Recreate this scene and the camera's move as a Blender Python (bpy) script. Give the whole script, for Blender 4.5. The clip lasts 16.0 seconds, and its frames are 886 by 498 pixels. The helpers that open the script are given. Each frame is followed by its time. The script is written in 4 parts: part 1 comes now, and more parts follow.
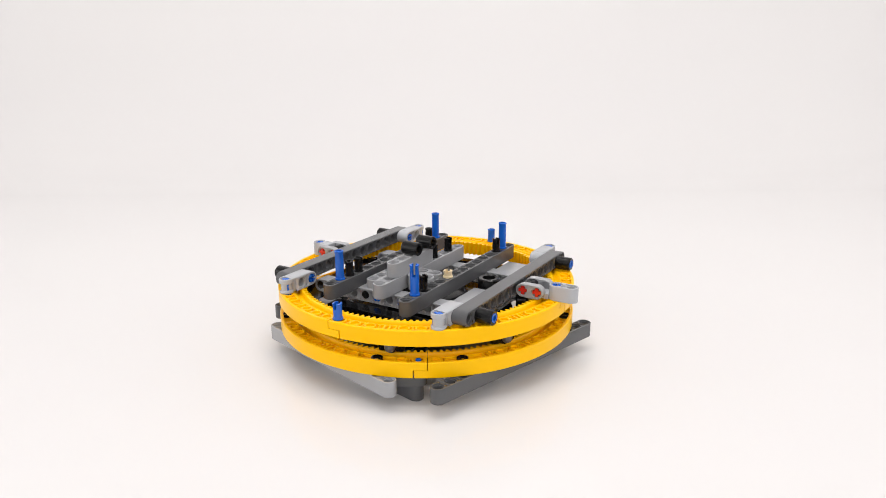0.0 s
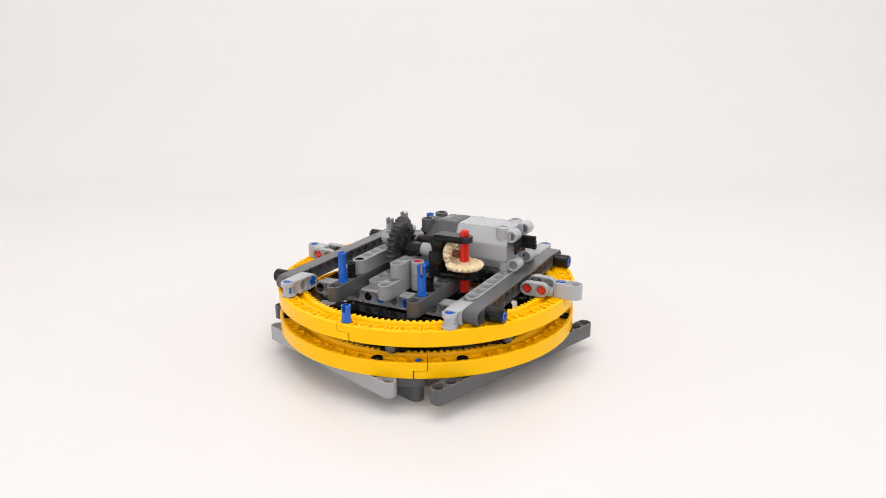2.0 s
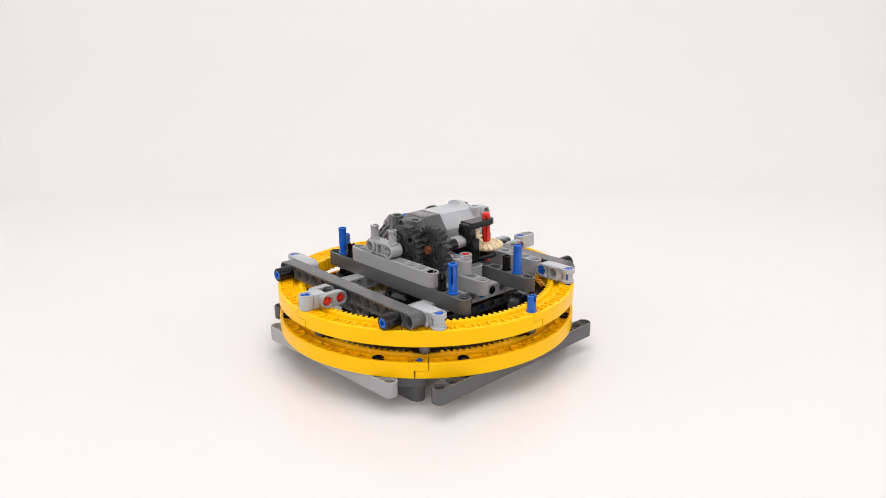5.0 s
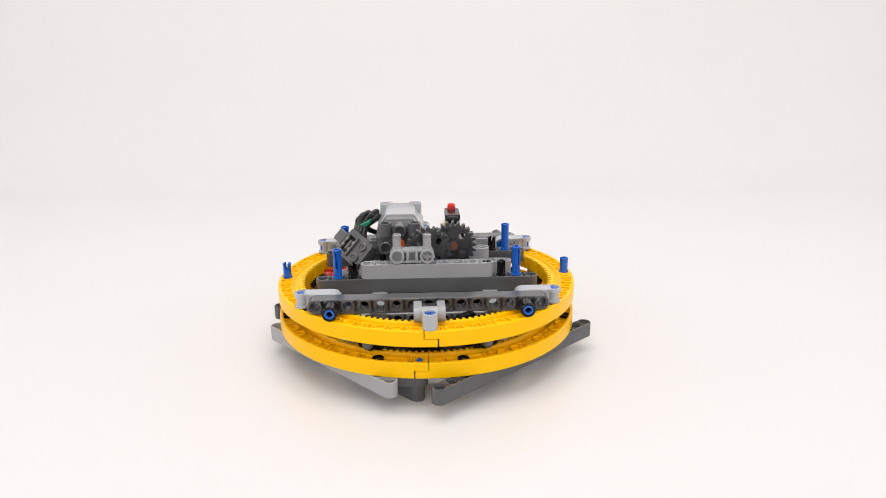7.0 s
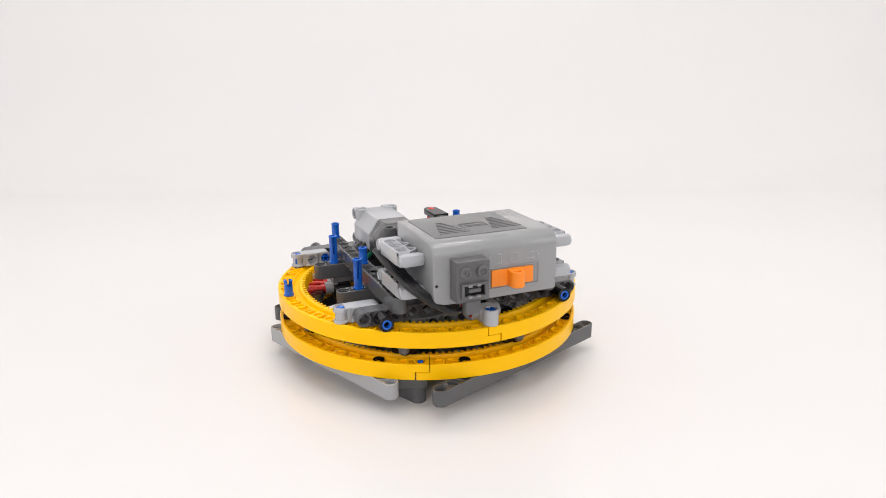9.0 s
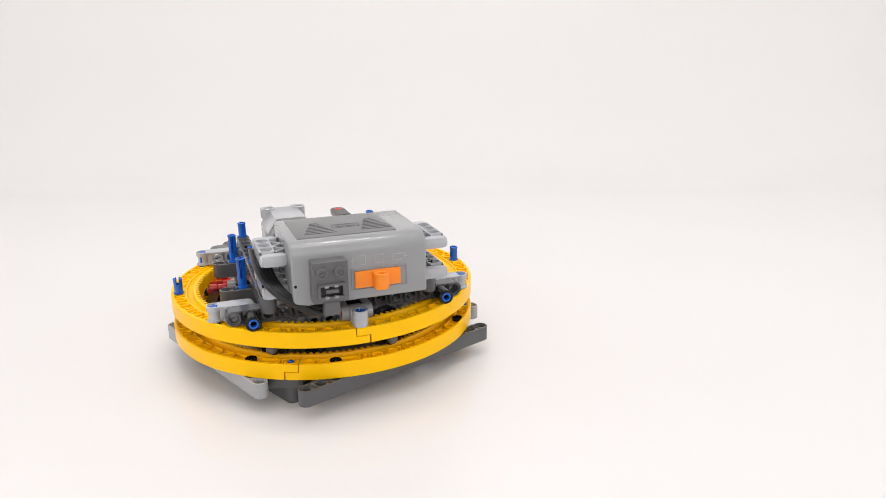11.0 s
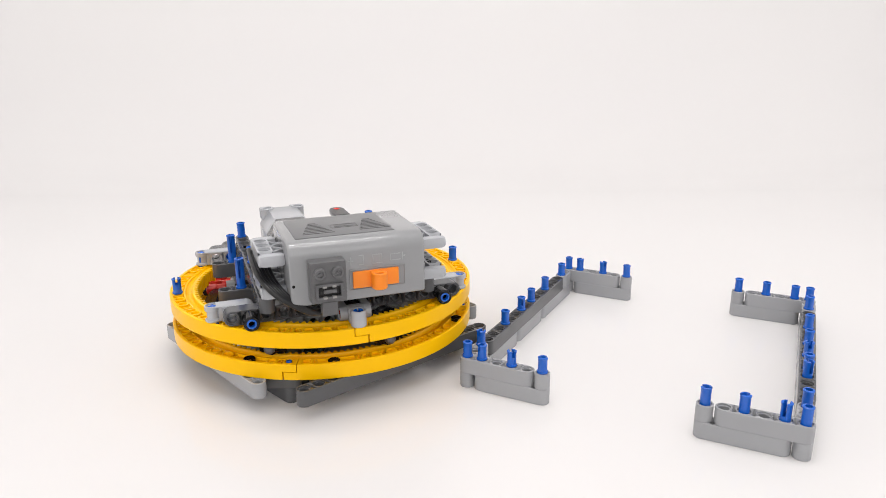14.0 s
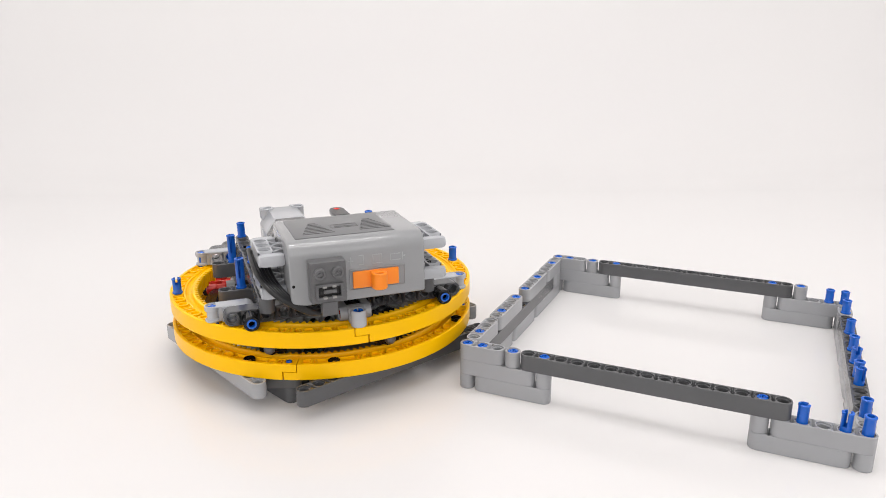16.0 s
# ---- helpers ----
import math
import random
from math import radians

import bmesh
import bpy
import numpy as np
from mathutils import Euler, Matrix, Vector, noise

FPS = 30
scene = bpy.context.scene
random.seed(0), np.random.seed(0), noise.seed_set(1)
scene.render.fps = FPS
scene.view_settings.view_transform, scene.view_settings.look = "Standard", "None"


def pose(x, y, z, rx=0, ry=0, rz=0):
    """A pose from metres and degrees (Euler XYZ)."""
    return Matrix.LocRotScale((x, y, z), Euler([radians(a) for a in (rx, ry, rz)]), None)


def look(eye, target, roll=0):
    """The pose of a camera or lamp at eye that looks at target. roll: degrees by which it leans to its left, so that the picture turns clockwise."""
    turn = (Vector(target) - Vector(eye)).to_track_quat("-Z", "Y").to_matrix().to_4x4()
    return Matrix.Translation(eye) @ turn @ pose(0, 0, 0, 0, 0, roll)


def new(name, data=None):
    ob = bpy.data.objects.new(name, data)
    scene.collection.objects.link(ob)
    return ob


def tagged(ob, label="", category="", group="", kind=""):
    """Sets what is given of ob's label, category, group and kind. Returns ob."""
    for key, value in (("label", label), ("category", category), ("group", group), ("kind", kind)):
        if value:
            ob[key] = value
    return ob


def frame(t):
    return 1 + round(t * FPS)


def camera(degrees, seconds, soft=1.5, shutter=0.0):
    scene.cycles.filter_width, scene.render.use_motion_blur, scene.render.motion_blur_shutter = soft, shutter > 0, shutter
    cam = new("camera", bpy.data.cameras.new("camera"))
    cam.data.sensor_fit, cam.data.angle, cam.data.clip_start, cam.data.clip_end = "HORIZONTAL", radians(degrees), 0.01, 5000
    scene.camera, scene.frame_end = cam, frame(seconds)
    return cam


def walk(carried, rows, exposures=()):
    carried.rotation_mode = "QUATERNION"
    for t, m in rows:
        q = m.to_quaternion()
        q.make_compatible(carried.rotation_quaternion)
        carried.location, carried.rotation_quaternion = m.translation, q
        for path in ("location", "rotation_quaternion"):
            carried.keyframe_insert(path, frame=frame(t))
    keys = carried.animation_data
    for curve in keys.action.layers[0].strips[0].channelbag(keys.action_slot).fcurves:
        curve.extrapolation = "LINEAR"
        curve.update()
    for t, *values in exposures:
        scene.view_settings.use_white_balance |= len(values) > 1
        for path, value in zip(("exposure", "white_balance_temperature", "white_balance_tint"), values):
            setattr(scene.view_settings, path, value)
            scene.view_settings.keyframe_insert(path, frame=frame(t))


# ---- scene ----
cam = camera(63.627, 16.0, soft=0.95)
CAM_POSE = pose(0, 0, 0.1711, 90 - 16.5837, 0, 0) @ pose(0, 0, 0, 0, 0, -0.4251)
walk(cam, [(0.0, CAM_POSE), (16.0, CAM_POSE)], exposures=[(0.0, 0.0), (16.0, 0.0)])

U = 0.008  # one stud pitch
TAU = math.tau

# ---- light ----
world = bpy.data.worlds.new("room_light")
scene.world = world
world.use_nodes = True
world.node_tree.nodes["Background"].inputs[0].default_value = (0.93, 0.95, 1.0, 1)
world.node_tree.nodes["Background"].inputs[1].default_value = 0.25


def softbox(name, eye, target, sx, sy, watts, color):
    lamp = bpy.data.lights.new(name, "AREA")
    lamp.shape, lamp.size, lamp.size_y, lamp.energy, lamp.color = "RECTANGLE", sx, sy, watts, color
    ob = new(name, lamp)
    ob.matrix_world = look(eye, target)
    return ob


WARM = (1.0, 0.977, 0.957)
softbox("ceiling_softbox", (0.0, 0.20, 1.35), (0.0, 0.21, 0.0), 2.8, 2.1, 6.3, WARM)
softbox("tube_lamp", (0.05, 0.50, 1.33), (0.05, 0.42, 0.0), 0.9, 0.06, 5.0, WARM)
softbox("tube_lamp", (0.0, 0.10, 1.33), (0.0, 0.25, 0.0), 1.2, 0.06, 3.7, WARM)
softbox("front_softbox", (-0.05, -1.05, 0.80), (0.0, 0.1, 0.0), 3.0, 1.0, 13.0, WARM)
# unseen fill from both sides, added to lighten the shade round the base
softbox("side_softbox", (-1.55, 0.25, 0.55), (0.0, 0.40, 0.0), 1.3, 0.7, 4.2, WARM)
softbox("side_softbox", (1.55, 0.25, 0.55), (0.0, 0.40, 0.0), 1.3, 0.7, 4.2, WARM)


# ---- materials ----
def plastic(name, color, rough=0.3, vary=0.06, bump=0.05, dust=0.03, gloss=0.5):
    m = bpy.data.materials.new(name)
    m.use_nodes = True
    nt = m.node_tree
    b = nt.nodes["Principled BSDF"]
    tc = nt.nodes.new("ShaderNodeTexCoord")
    big = nt.nodes.new("ShaderNodeTexNoise")
    big.inputs["Scale"].default_value, big.inputs["Detail"].default_value = 55.0, 3.0
    fine = nt.nodes.new("ShaderNodeTexNoise")
    fine.inputs["Scale"].default_value, fine.inputs["Detail"].default_value = 900.0, 2.0
    for n in (big, fine):
        nt.links.new(tc.outputs["Object"], n.inputs["Vector"])
    info = nt.nodes.new("ShaderNodeObjectInfo")
    add = nt.nodes.new("ShaderNodeMath")
    add.operation = "MULTIPLY_ADD"
    nt.links.new(info.outputs["Random"], add.inputs[0])
    add.inputs[1].default_value = 0.5
    nt.links.new(big.outputs["Fac"], add.inputs[2])
    ramp = nt.nodes.new("ShaderNodeMix")
    ramp.data_type = "RGBA"
    lo = [c * (1 - vary) for c in color]
    hi = [min(1, c * (1 + vary) + dust * 0.1) for c in color]
    ramp.inputs[6].default_value, ramp.inputs[7].default_value = (*lo, 1), (*hi, 1)
    nt.links.new(add.outputs[0], ramp.inputs[0])
    nt.links.new(ramp.outputs[2], b.inputs["Base Color"])
    rr = nt.nodes.new("ShaderNodeMapRange")
    rr.inputs["To Min"].default_value, rr.inputs["To Max"].default_value = rough - 0.06, rough + 0.1
    nt.links.new(big.outputs["Fac"], rr.inputs["Value"])
    nt.links.new(rr.outputs[0], b.inputs["Roughness"])
    bp = nt.nodes.new("ShaderNodeBump")
    bp.inputs["Strength"].default_value, bp.inputs["Distance"].default_value = bump, 0.0004
    nt.links.new(fine.outputs["Fac"], bp.inputs["Height"])
    nt.links.new(bp.outputs["Normal"], b.inputs["Normal"])
    b.inputs["IOR"].default_value = 1.5
    b.inputs["Specular IOR Level"].default_value = gloss
    return m


YELLOW = plastic("yellow_plastic", (1.0, 0.535, 0.0), 0.30, 0.03, 0.05, 0.0, 0.17)
DARK = plastic("dark_grey_plastic", (0.088, 0.089, 0.094), 0.17, gloss=0.4)
LIGHT = plastic("light_grey_plastic", (0.325, 0.33, 0.344), 0.20)
PALE = plastic("pale_grey_plastic", (0.40, 0.41, 0.435), 0.18)
MID = plastic("mid_grey_plastic", (0.24, 0.24, 0.25), 0.32)
BLACK = plastic("black_plastic", (0.005, 0.005, 0.0055), 0.14, gloss=0.28)
BLUE = plastic("blue_plastic", (0.004, 0.105, 0.53), 0.2)
RED = plastic("red_plastic", (0.60, 0.022, 0.012), 0.2)
BROWN = plastic("reddish_brown_plastic", (0.16, 0.045, 0.02), 0.35)
TAN = plastic("tan_plastic", (0.76, 0.62, 0.40), 0.35)
RUST = plastic("dark_orange_plastic", (0.62, 0.11, 0.01), 0.32)
ORANGE = plastic("orange_plastic", (0.90, 0.24, 0.01), 0.32)
GREEN = plastic("green_wire_tie", (0.01, 0.26, 0.13), 0.4)
RUBBER = plastic("black_cable_rubber", (0.006, 0.006, 0.007), 0.3, gloss=0.4)
CASE = plastic("battery_case_plastic", (0.265, 0.27, 0.279), 0.10)
PLUG = plastic("plug_grey_plastic", (0.100, 0.100, 0.104), 0.3)
GEAR = plastic("gear_grey_plastic", (0.042, 0.042, 0.046), 0.2, gloss=0.35)
LID = plastic("battery_lid_plastic", (0.15, 0.152, 0.158), 0.3)
STEEL = plastic("contact_metal", (0.28, 0.275, 0.265), 0.3)
PRINT = plastic("pale_print", (0.33, 0.34, 0.355), 0.35)


def paper(name, color):
    m = bpy.data.materials.new(name)
    m.use_nodes = True
    nt = m.node_tree
    b = nt.nodes["Principled BSDF"]
    tc = nt.nodes.new("ShaderNodeTexCoord")
    n1 = nt.nodes.new("ShaderNodeTexNoise")
    n1.inputs["Scale"].default_value, n1.inputs["Detail"].default_value = 2.2, 4.0
    n2 = nt.nodes.new("ShaderNodeTexNoise")
    n2.inputs["Scale"].default_value, n2.inputs["Detail"].default_value = 60.0, 5.0
    for n in (n1, n2):
        nt.links.new(tc.outputs["Object"], n.inputs["Vector"])
    mix = nt.nodes.new("ShaderNodeMix")
    mix.data_type = "RGBA"
    mix.inputs[6].default_value = (color[0] * 0.97, color[1] * 0.97, color[2] * 0.98, 1)
    mix.inputs[7].default_value = (*color, 1)
    nt.links.new(n1.outputs["Fac"], mix.inputs[0])
    nt.links.new(mix.outputs[2], b.inputs["Base Color"])
    mr = nt.nodes.new("ShaderNodeMapRange")
    mr.inputs["To Min"].default_value, mr.inputs["To Max"].default_value = 0.12, 0.14
    nt.links.new(n2.outputs["Fac"], mr.inputs["Value"])
    nt.links.new(mr.outputs[0], b.inputs["Roughness"])
    b.inputs["Specular IOR Level"].default_value = 0.35
    return m


SHEET = paper("glossy_white_sheet", (0.738, 0.723, 0.721))
WALL = paper("white_wall_paint", (0.76, 0.76, 0.76))


# ---- geometry helpers (in studs) ----
class Geo:
    def __init__(self):
        self.v, self.f = [], []

    def add(self, pts):
        i = len(self.v)
        self.v += [tuple(p) for p in pts]
        return list(range(i, i + len(pts)))

    def ring(self, a, b, skip=()):
        n = len(a)
        for k in range(n):
            if k not in skip:
                j = (k + 1) % n
                self.f.append((a[k], a[j], b[j], b[k]))

    def cap(self, a, flip=False):
        self.f.append(tuple(reversed(a)) if flip else tuple(a))

    def lathe(self, prof, n=24, axis="z", at=(0, 0, 0), caps=True):
        """prof: (r, h) pairs along the axis."""
        loops = []
        for r, h in prof:
            pts = []
            for k in range(n):
                c, s = r * math.cos(TAU * k / n), r * math.sin(TAU * k / n)
                p = {"z": (c, s, h), "y": (s, h, c), "x": (h, c, s)}[axis]
                pts.append((p[0] + at[0], p[1] + at[1], p[2] + at[2]))
            loops.append(self.add(pts))
        for a, b in zip(loops, loops[1:]):
            self.ring(a, b)
        if caps:
            self.cap(loops[0], True)
            self.cap(loops[-1])
        return loops

    def box(self, x0, x1, y0, y1, z0, z1, c=0.06):
        """A box with chamfered edges."""
        lo, hi = Vector((x0, y0, z0)), Vector((x1, y1, z1))
        c = min(c, (x1 - x0) * 0.45, (y1 - y0) * 0.45, (z1 - z0) * 0.45)
        bm = bmesh.new()
        bmesh.ops.create_cube(bm, size=1)
        for v in bm.verts:
            v.co = Vector([(lo[i] + hi[i]) / 2 + v.co[i] * (hi[i] - lo[i]) for i in range(3)])
        if c > 0:
            bmesh.ops.bevel(bm, geom=list(bm.edges), offset=c, segments=2, affect="EDGES", profile=0.6)
        self.take(bm)
        bm.free()

    def take(self, bm, m=None):
        bm.verts.index_update()
        off = len(self.v)
        self.v += [tuple(m @ v.co if m else v.co) for v in bm.verts]
        self.f += [tuple(off + v.index for v in f.verts) for f in bm.faces]

    def prism(self, outline, z0, z1, c=0.04):
        """Upright prism over an outline (counter-clockwise), with chamfered rims."""
        n = len(outline)
        cx = sum(p[0] for p in outline) / n
        cy = sum(p[1] for p in outline) / n

        def inset(p):
            d = math.hypot(p[0] - cx, p[1] - cy) or 1
            return (p[0] - (p[0] - cx) / d * c, p[1] - (p[1] - cy) / d * c)
        a = self.add([(*inset(p), z0) for p in outline])
        b = self.add([(*p, z0 + c) for p in outline])
        d = self.add([(*p, z1 - c) for p in outline])
        e = self.add([(*inset(p), z1) for p in outline])
        for s, t in ((a, b), (b, d), (d, e)):
            self.ring(s, t)
        self.cap(a, True)
        self.cap(e)

    def move(self, m):
        self.v = [tuple(m @ Vector(p)) for p in self.v]
        return self

    def join(self, other, m=None):
        off = len(self.v)
        self.v += [tuple(m @ Vector(p)) for p in other.v] if m else other.v
        self.f += [tuple(off + i for i in f) for f in other.f]
        return self


def T(x=0, y=0, z=0, rx=0, ry=0, rz=0):
    return pose(x, y, z, rx, ry, rz)


MESHES = {}


def mesh_of(name, geo, material, smooth=35):
    me = bpy.data.meshes.new(name)
    me.from_pydata([(x * U, y * U, z * U) for x, y, z in geo.v], [], geo.f)
    me.validate()
    bm = bmesh.new()
    bm.from_mesh(me)
    bmesh.ops.remove_doubles(bm, verts=bm.verts, dist=2e-6)
    bmesh.ops.recalc_face_normals(bm, faces=bm.faces)
    bm.to_mesh(me)
    bm.free()
    me.materials.append(material)
    for p in me.polygons:
        p.use_smooth = True
    me.set_sharp_from_angle(angle=radians(smooth))
    return me


def part(name, geo, material, parent, label="", at=None):
    """geo: a Geo or a ready mesh. at: its pose on the thing, in studs."""
    me = geo if not isinstance(geo, Geo) else mesh_of(name, geo, material)
    ob = new(name, me)
    ob.parent = parent
    if at is not None:
        m = at.copy()
        m.translation = at.translation * U
        ob.matrix_basis = m
    if label:
        tagged(ob, label)
    return ob


def thing(name, label, category, group="", kind=""):
    ob = new(name)
    ob.empty_display_size = 0.01
    return tagged(ob, label, category, group, kind)


SEG = 16
ANG = [TAU * k / SEG for k in range(SEG)]


def cell(g, x, kind, left, right, f, w=0.47, z0=0.0, z1=1.0, pocket=0.3, both=True, c0=0.03, c1=0.03):
    """One hole's length of a beam along x, with its holes upright. f maps a point."""
    def edge(k, ww):
        a = ANG[k]
        c, s = math.cos(a), math.sin(a)
        if (left and c < -1e-6) or (right and c > 1e-6):
            return ww * c, ww * s, True
        if k % 4 == 2:
            return math.copysign(0.5, c), math.copysign(ww, s), True
        if abs(c) > abs(s):
            return math.copysign(0.5, c), 0.5 * s / abs(c), False
        return ww * c / abs(s), math.copysign(ww, s), True

    def loop(r, z):
        return g.add([f(x + r * math.cos(a), r * math.sin(a), z) for a in ANG])

    def rim(z, d):
        pts = []
        for k in range(SEG):
            px, py, ext = edge(k, w - 0.8 * (c1 if d > 0 else c0))
            inner = not ext and abs(py) < 0.3
            pts.append(f(x + px, py, z - d * pocket if inner else z))
        return g.add(pts)

    ext = [edge(k, w)[2] for k in range(SEG)]
    tw = g.add([f(x + edge(k, w)[0], edge(k, w)[1], z1 - c1) for k in range(SEG)])
    bw = g.add([f(x + edge(k, w)[0], edge(k, w)[1], z0 + c0) for k in range(SEG)])
    skip = [k for k in range(SEG) if not (ext[k] and ext[(k + 1) % SEG])]
    g.ring(bw, tw, skip)
    inner_loops = []
    for z, d, wall in ((z1, 1, tw), (z0, -1, bw)):
        open_side = both or d > 0
        b = rim(z, d if open_side else 0)
        g.ring(*((wall, b) if d > 0 else (b, wall)), skip)
        o = loop(0.41, z)
        g.ring(*((b, o) if d > 0 else (o, b)))
        if kind == "solid" or not open_side:
            g.cap(o, d < 0)
            continue
        c1, c2 = loop(0.375, z), loop(0.365, z - d * 0.11)
        c3 = loop(0.30, z - d * 0.11)
        for p, q in ((o, c1), (c1, c2), (c2, c3)):
            g.ring(*((p, q) if d > 0 else (q, p)))
        if kind == "cup" or not both:
            c4 = loop(0.29, z - d * (0.22 if kind == "cup" else 0.4))
            g.ring(*((c3, c4) if d > 0 else (c4, c3)))
            g.cap(c4, d < 0)
        inner_loops.append(c3)
    if kind == "hole" and len(inner_loops) == 2:
        g.ring(inner_loops[0], inner_loops[1])


def ident(x, y, z):
    return (x, y, z)


def beam_mesh(n, material):
    """A straight beam of n holes along +x from the origin, holes upright, height 0 to 1."""
    key = ("beam", n, material.name)
    if key not in MESHES:
        g = Geo()
        for i in range(n):
            cell(g, i, "hole", i == 0, i == n - 1, ident)
        MESHES[key] = mesh_of("beam", g, material)
    return MESHES[key]


def pin_mesh(h, material, style="fork", r=0.28):
    """A hollow pin that stands h studs proud, collar at its foot; style: fork or window."""
    key = ("pin", h, material.name, style)
    if key not in MESHES:
        g = Geo()
        n = 24
        zs = [0.0, 0.1, 0.12, h * 0.35, h * 0.62, h - 0.14, h - 0.1, h - 0.03, h]
        rs = [0.33, 0.33, r, r, r, r, r + 0.025, r + 0.025, r - 0.02]
        slot = {0, 1, 11, 12, 13, 23} if style == "fork" else {0, 23}
        outer = [g.add([(rr * math.cos(TAU * k / n), rr * math.sin(TAU * k / n), z) for k in range(n)]) for rr, z in zip(rs, zs)]
        inner = [g.add([(0.19 * math.cos(TAU * k / n), 0.19 * math.sin(TAU * k / n), z) for k in range(n)]) for z in (h * 0.3, h * 0.62, h - 0.14, h)]
        for i in range(8):
            cut = slot if (style == "fork" and i >= 4) or (style == "window" and i in (3, 4)) else ()
            g.ring(outer[i], outer[i + 1], cut)
        cuts = {"fork": [(), slot, slot], "window": [slot, (), ()]}[style]
        for i in range(3):
            g.ring(inner[i + 1], inner[i], cuts[i])
        g.ring(outer[8], inner[3], slot if style == "fork" else ())
        for ko in (k for k in slot if ((k - 1) % n) not in slot or ((k + 1) % n) not in slot):
            edge_k = ko if ((k0 := (ko - 1) % n) not in slot) else (ko + 1) % n
            span = [(4, 0), (5, 2), (8, 3)] if style == "fork" else [(3, 0), (4, 1), (5, 2)]
            for (o1, i1), (o2, i2) in zip(span, span[1:]):
                g.f.append((outer[o1][edge_k], outer[o2][edge_k], inner[i2][edge_k], inner[i1][edge_k]))
        g.cap(inner[0])
        g.cap(outer[0], True)
        MESHES[key] = mesh_of("pin", g, material)
    return MESHES[key]


def tube_geo(r, length, bore=0.3, n=24, depth=None):
    """A tube along +z from 0 to length with a bore at both ends."""
    g = Geo()
    depth = depth or length * 0.47
    g.lathe([(bore, depth), (bore, 0.02), (r - 0.05, 0.0), (r, 0.05), (r, length - 0.05), (r - 0.05, length), (bore, length - 0.02), (bore, length - depth)], n)
    return g


def cross_geo(a=0.3, t=0.1, h=0.03):
    """A plus sign, h high."""
    g = Geo()
    o = [(t, a), (-t, a), (-t, t), (-a, t), (-a, -t), (-t, -t), (-t, -a), (t, -a), (t, -t), (a, -t), (a, t), (t, t)]
    lo, hi = g.add([(*p, 0) for p in o]), g.add([(*p, h) for p in o])
    g.ring(lo, hi)
    for q in ((0, 1, 2, 11), (2, 3, 4, 5), (5, 6, 7, 8), (8, 9, 10, 11), (2, 5, 8, 11)):
        g.cap([hi[i] for i in q])
    return g


def gear_geo(teeth, width, holes=(), hub=0.42, web=0.7, m=0.125):
    """A spur gear with its axis along z, centred, its web pierced at holes; m: module in studs."""
    g = Geo()
    rp = teeth * m / 2
    ro, ri = rp + m, rp - 1.15 * m
    outline = []
    for k in range(teeth):
        a = TAU * k / teeth
        d = TAU / teeth
        for r, fr in ((ri, -0.36), (ro - 0.03, -0.16), (ro, -0.08), (ro, 0.08), (ro - 0.03, 0.16), (ri, 0.36)):
            outline.append((r * math.cos(a + fr * d), r * math.sin(a + fr * d)))
    h = width / 2
    zw = h * web * 0.5
    n = len(outline)
    lo, hi = g.add([(*p, -h) for p in outline]), g.add([(*p, h) for p in outline])
    g.ring(lo, hi)

    def circ(r, z, x=0.0, y=0.0, count=n):
        return g.add([(x + r * math.cos(TAU * k / count), y + r * math.sin(TAU * k / count), z) for k in range(count)])
    rr = ri - 0.13
    for s, side in ((-1, lo), (1, hi)):
        rim, dip = circ(rr, s * h), circ(rr, s * zw)
        foot_loop, hub_top = circ(hub, s * zw), circ(hub, s * (h + 0.04))
        bore, pit = circ(0.2, s * (h + 0.04)), circ(0.2, s * (h - 0.2))
        for a, b in ((side, rim), (rim, dip), (foot_loop, hub_top), (hub_top, bore), (bore, pit)):
            g.ring(a, b)
        g.cap(pit)
        bm = bmesh.new()
        loops = [(0, 0, rr, n), (0, 0, hub, n)] + [(x, y, 0.33, 20) for x, y in holes]
        for x, y, r, count in loops:
            vs = [bm.verts.new((x + r * math.cos(TAU * k / count), y + r * math.sin(TAU * k / count), s * zw)) for k in range(count)]
            for k in range(count):
                bm.edges.new((vs[k], vs[(k + 1) % count]))
        bmesh.ops.triangle_fill(bm, use_beauty=True, edges=list(bm.edges), normal=(0, 0, 1))
        g.take(bm)
        bm.free()
    for x, y in holes:
        loops = [circ(r, z, x, y, 20) for r, z in ((0.33, -zw), (0.33, -h * 0.95), (0.235, -h * 0.95), (0.235, h * 0.95), (0.33, h * 0.95), (0.33, zw))]
        for a, b in zip(loops, loops[1:]):
            g.ring(a, b)
    return g


def bevel_geo(teeth, r):
    """A bevel gear, axis +z, teeth towards +z at its rim."""
    g = Geo()
    n = teeth * 4
    loops = []
    for rr, z, amp in ((0.3, -0.15, 0), (r * 0.8, -0.15, 0), (r * 0.98, 0.0, 0.5), (r, 0.14, 1.0), (r * 0.72, 0.34, 1.0), (r * 0.66, 0.22, 0.2), (0.42, 0.2, 0), (0.42, 0.36, 0), (0.22, 0.36, 0)):
        pts = []
        for k in range(n):
            up = 1 if k % 4 in (0, 1) else -1
            a = TAU * k / n
            q = rr + amp * 0.05 * up * (1 if z < 0.3 else 0.3)
            pts.append((q * math.cos(a), q * math.sin(a), z + amp * 0.06 * up))
        loops.append(g.add(pts))
    for a, b in zip(loops, loops[1:]):
        g.ring(a, b)
    g.cap(loops[0], True)
    g.cap(loops[-1])
    return g


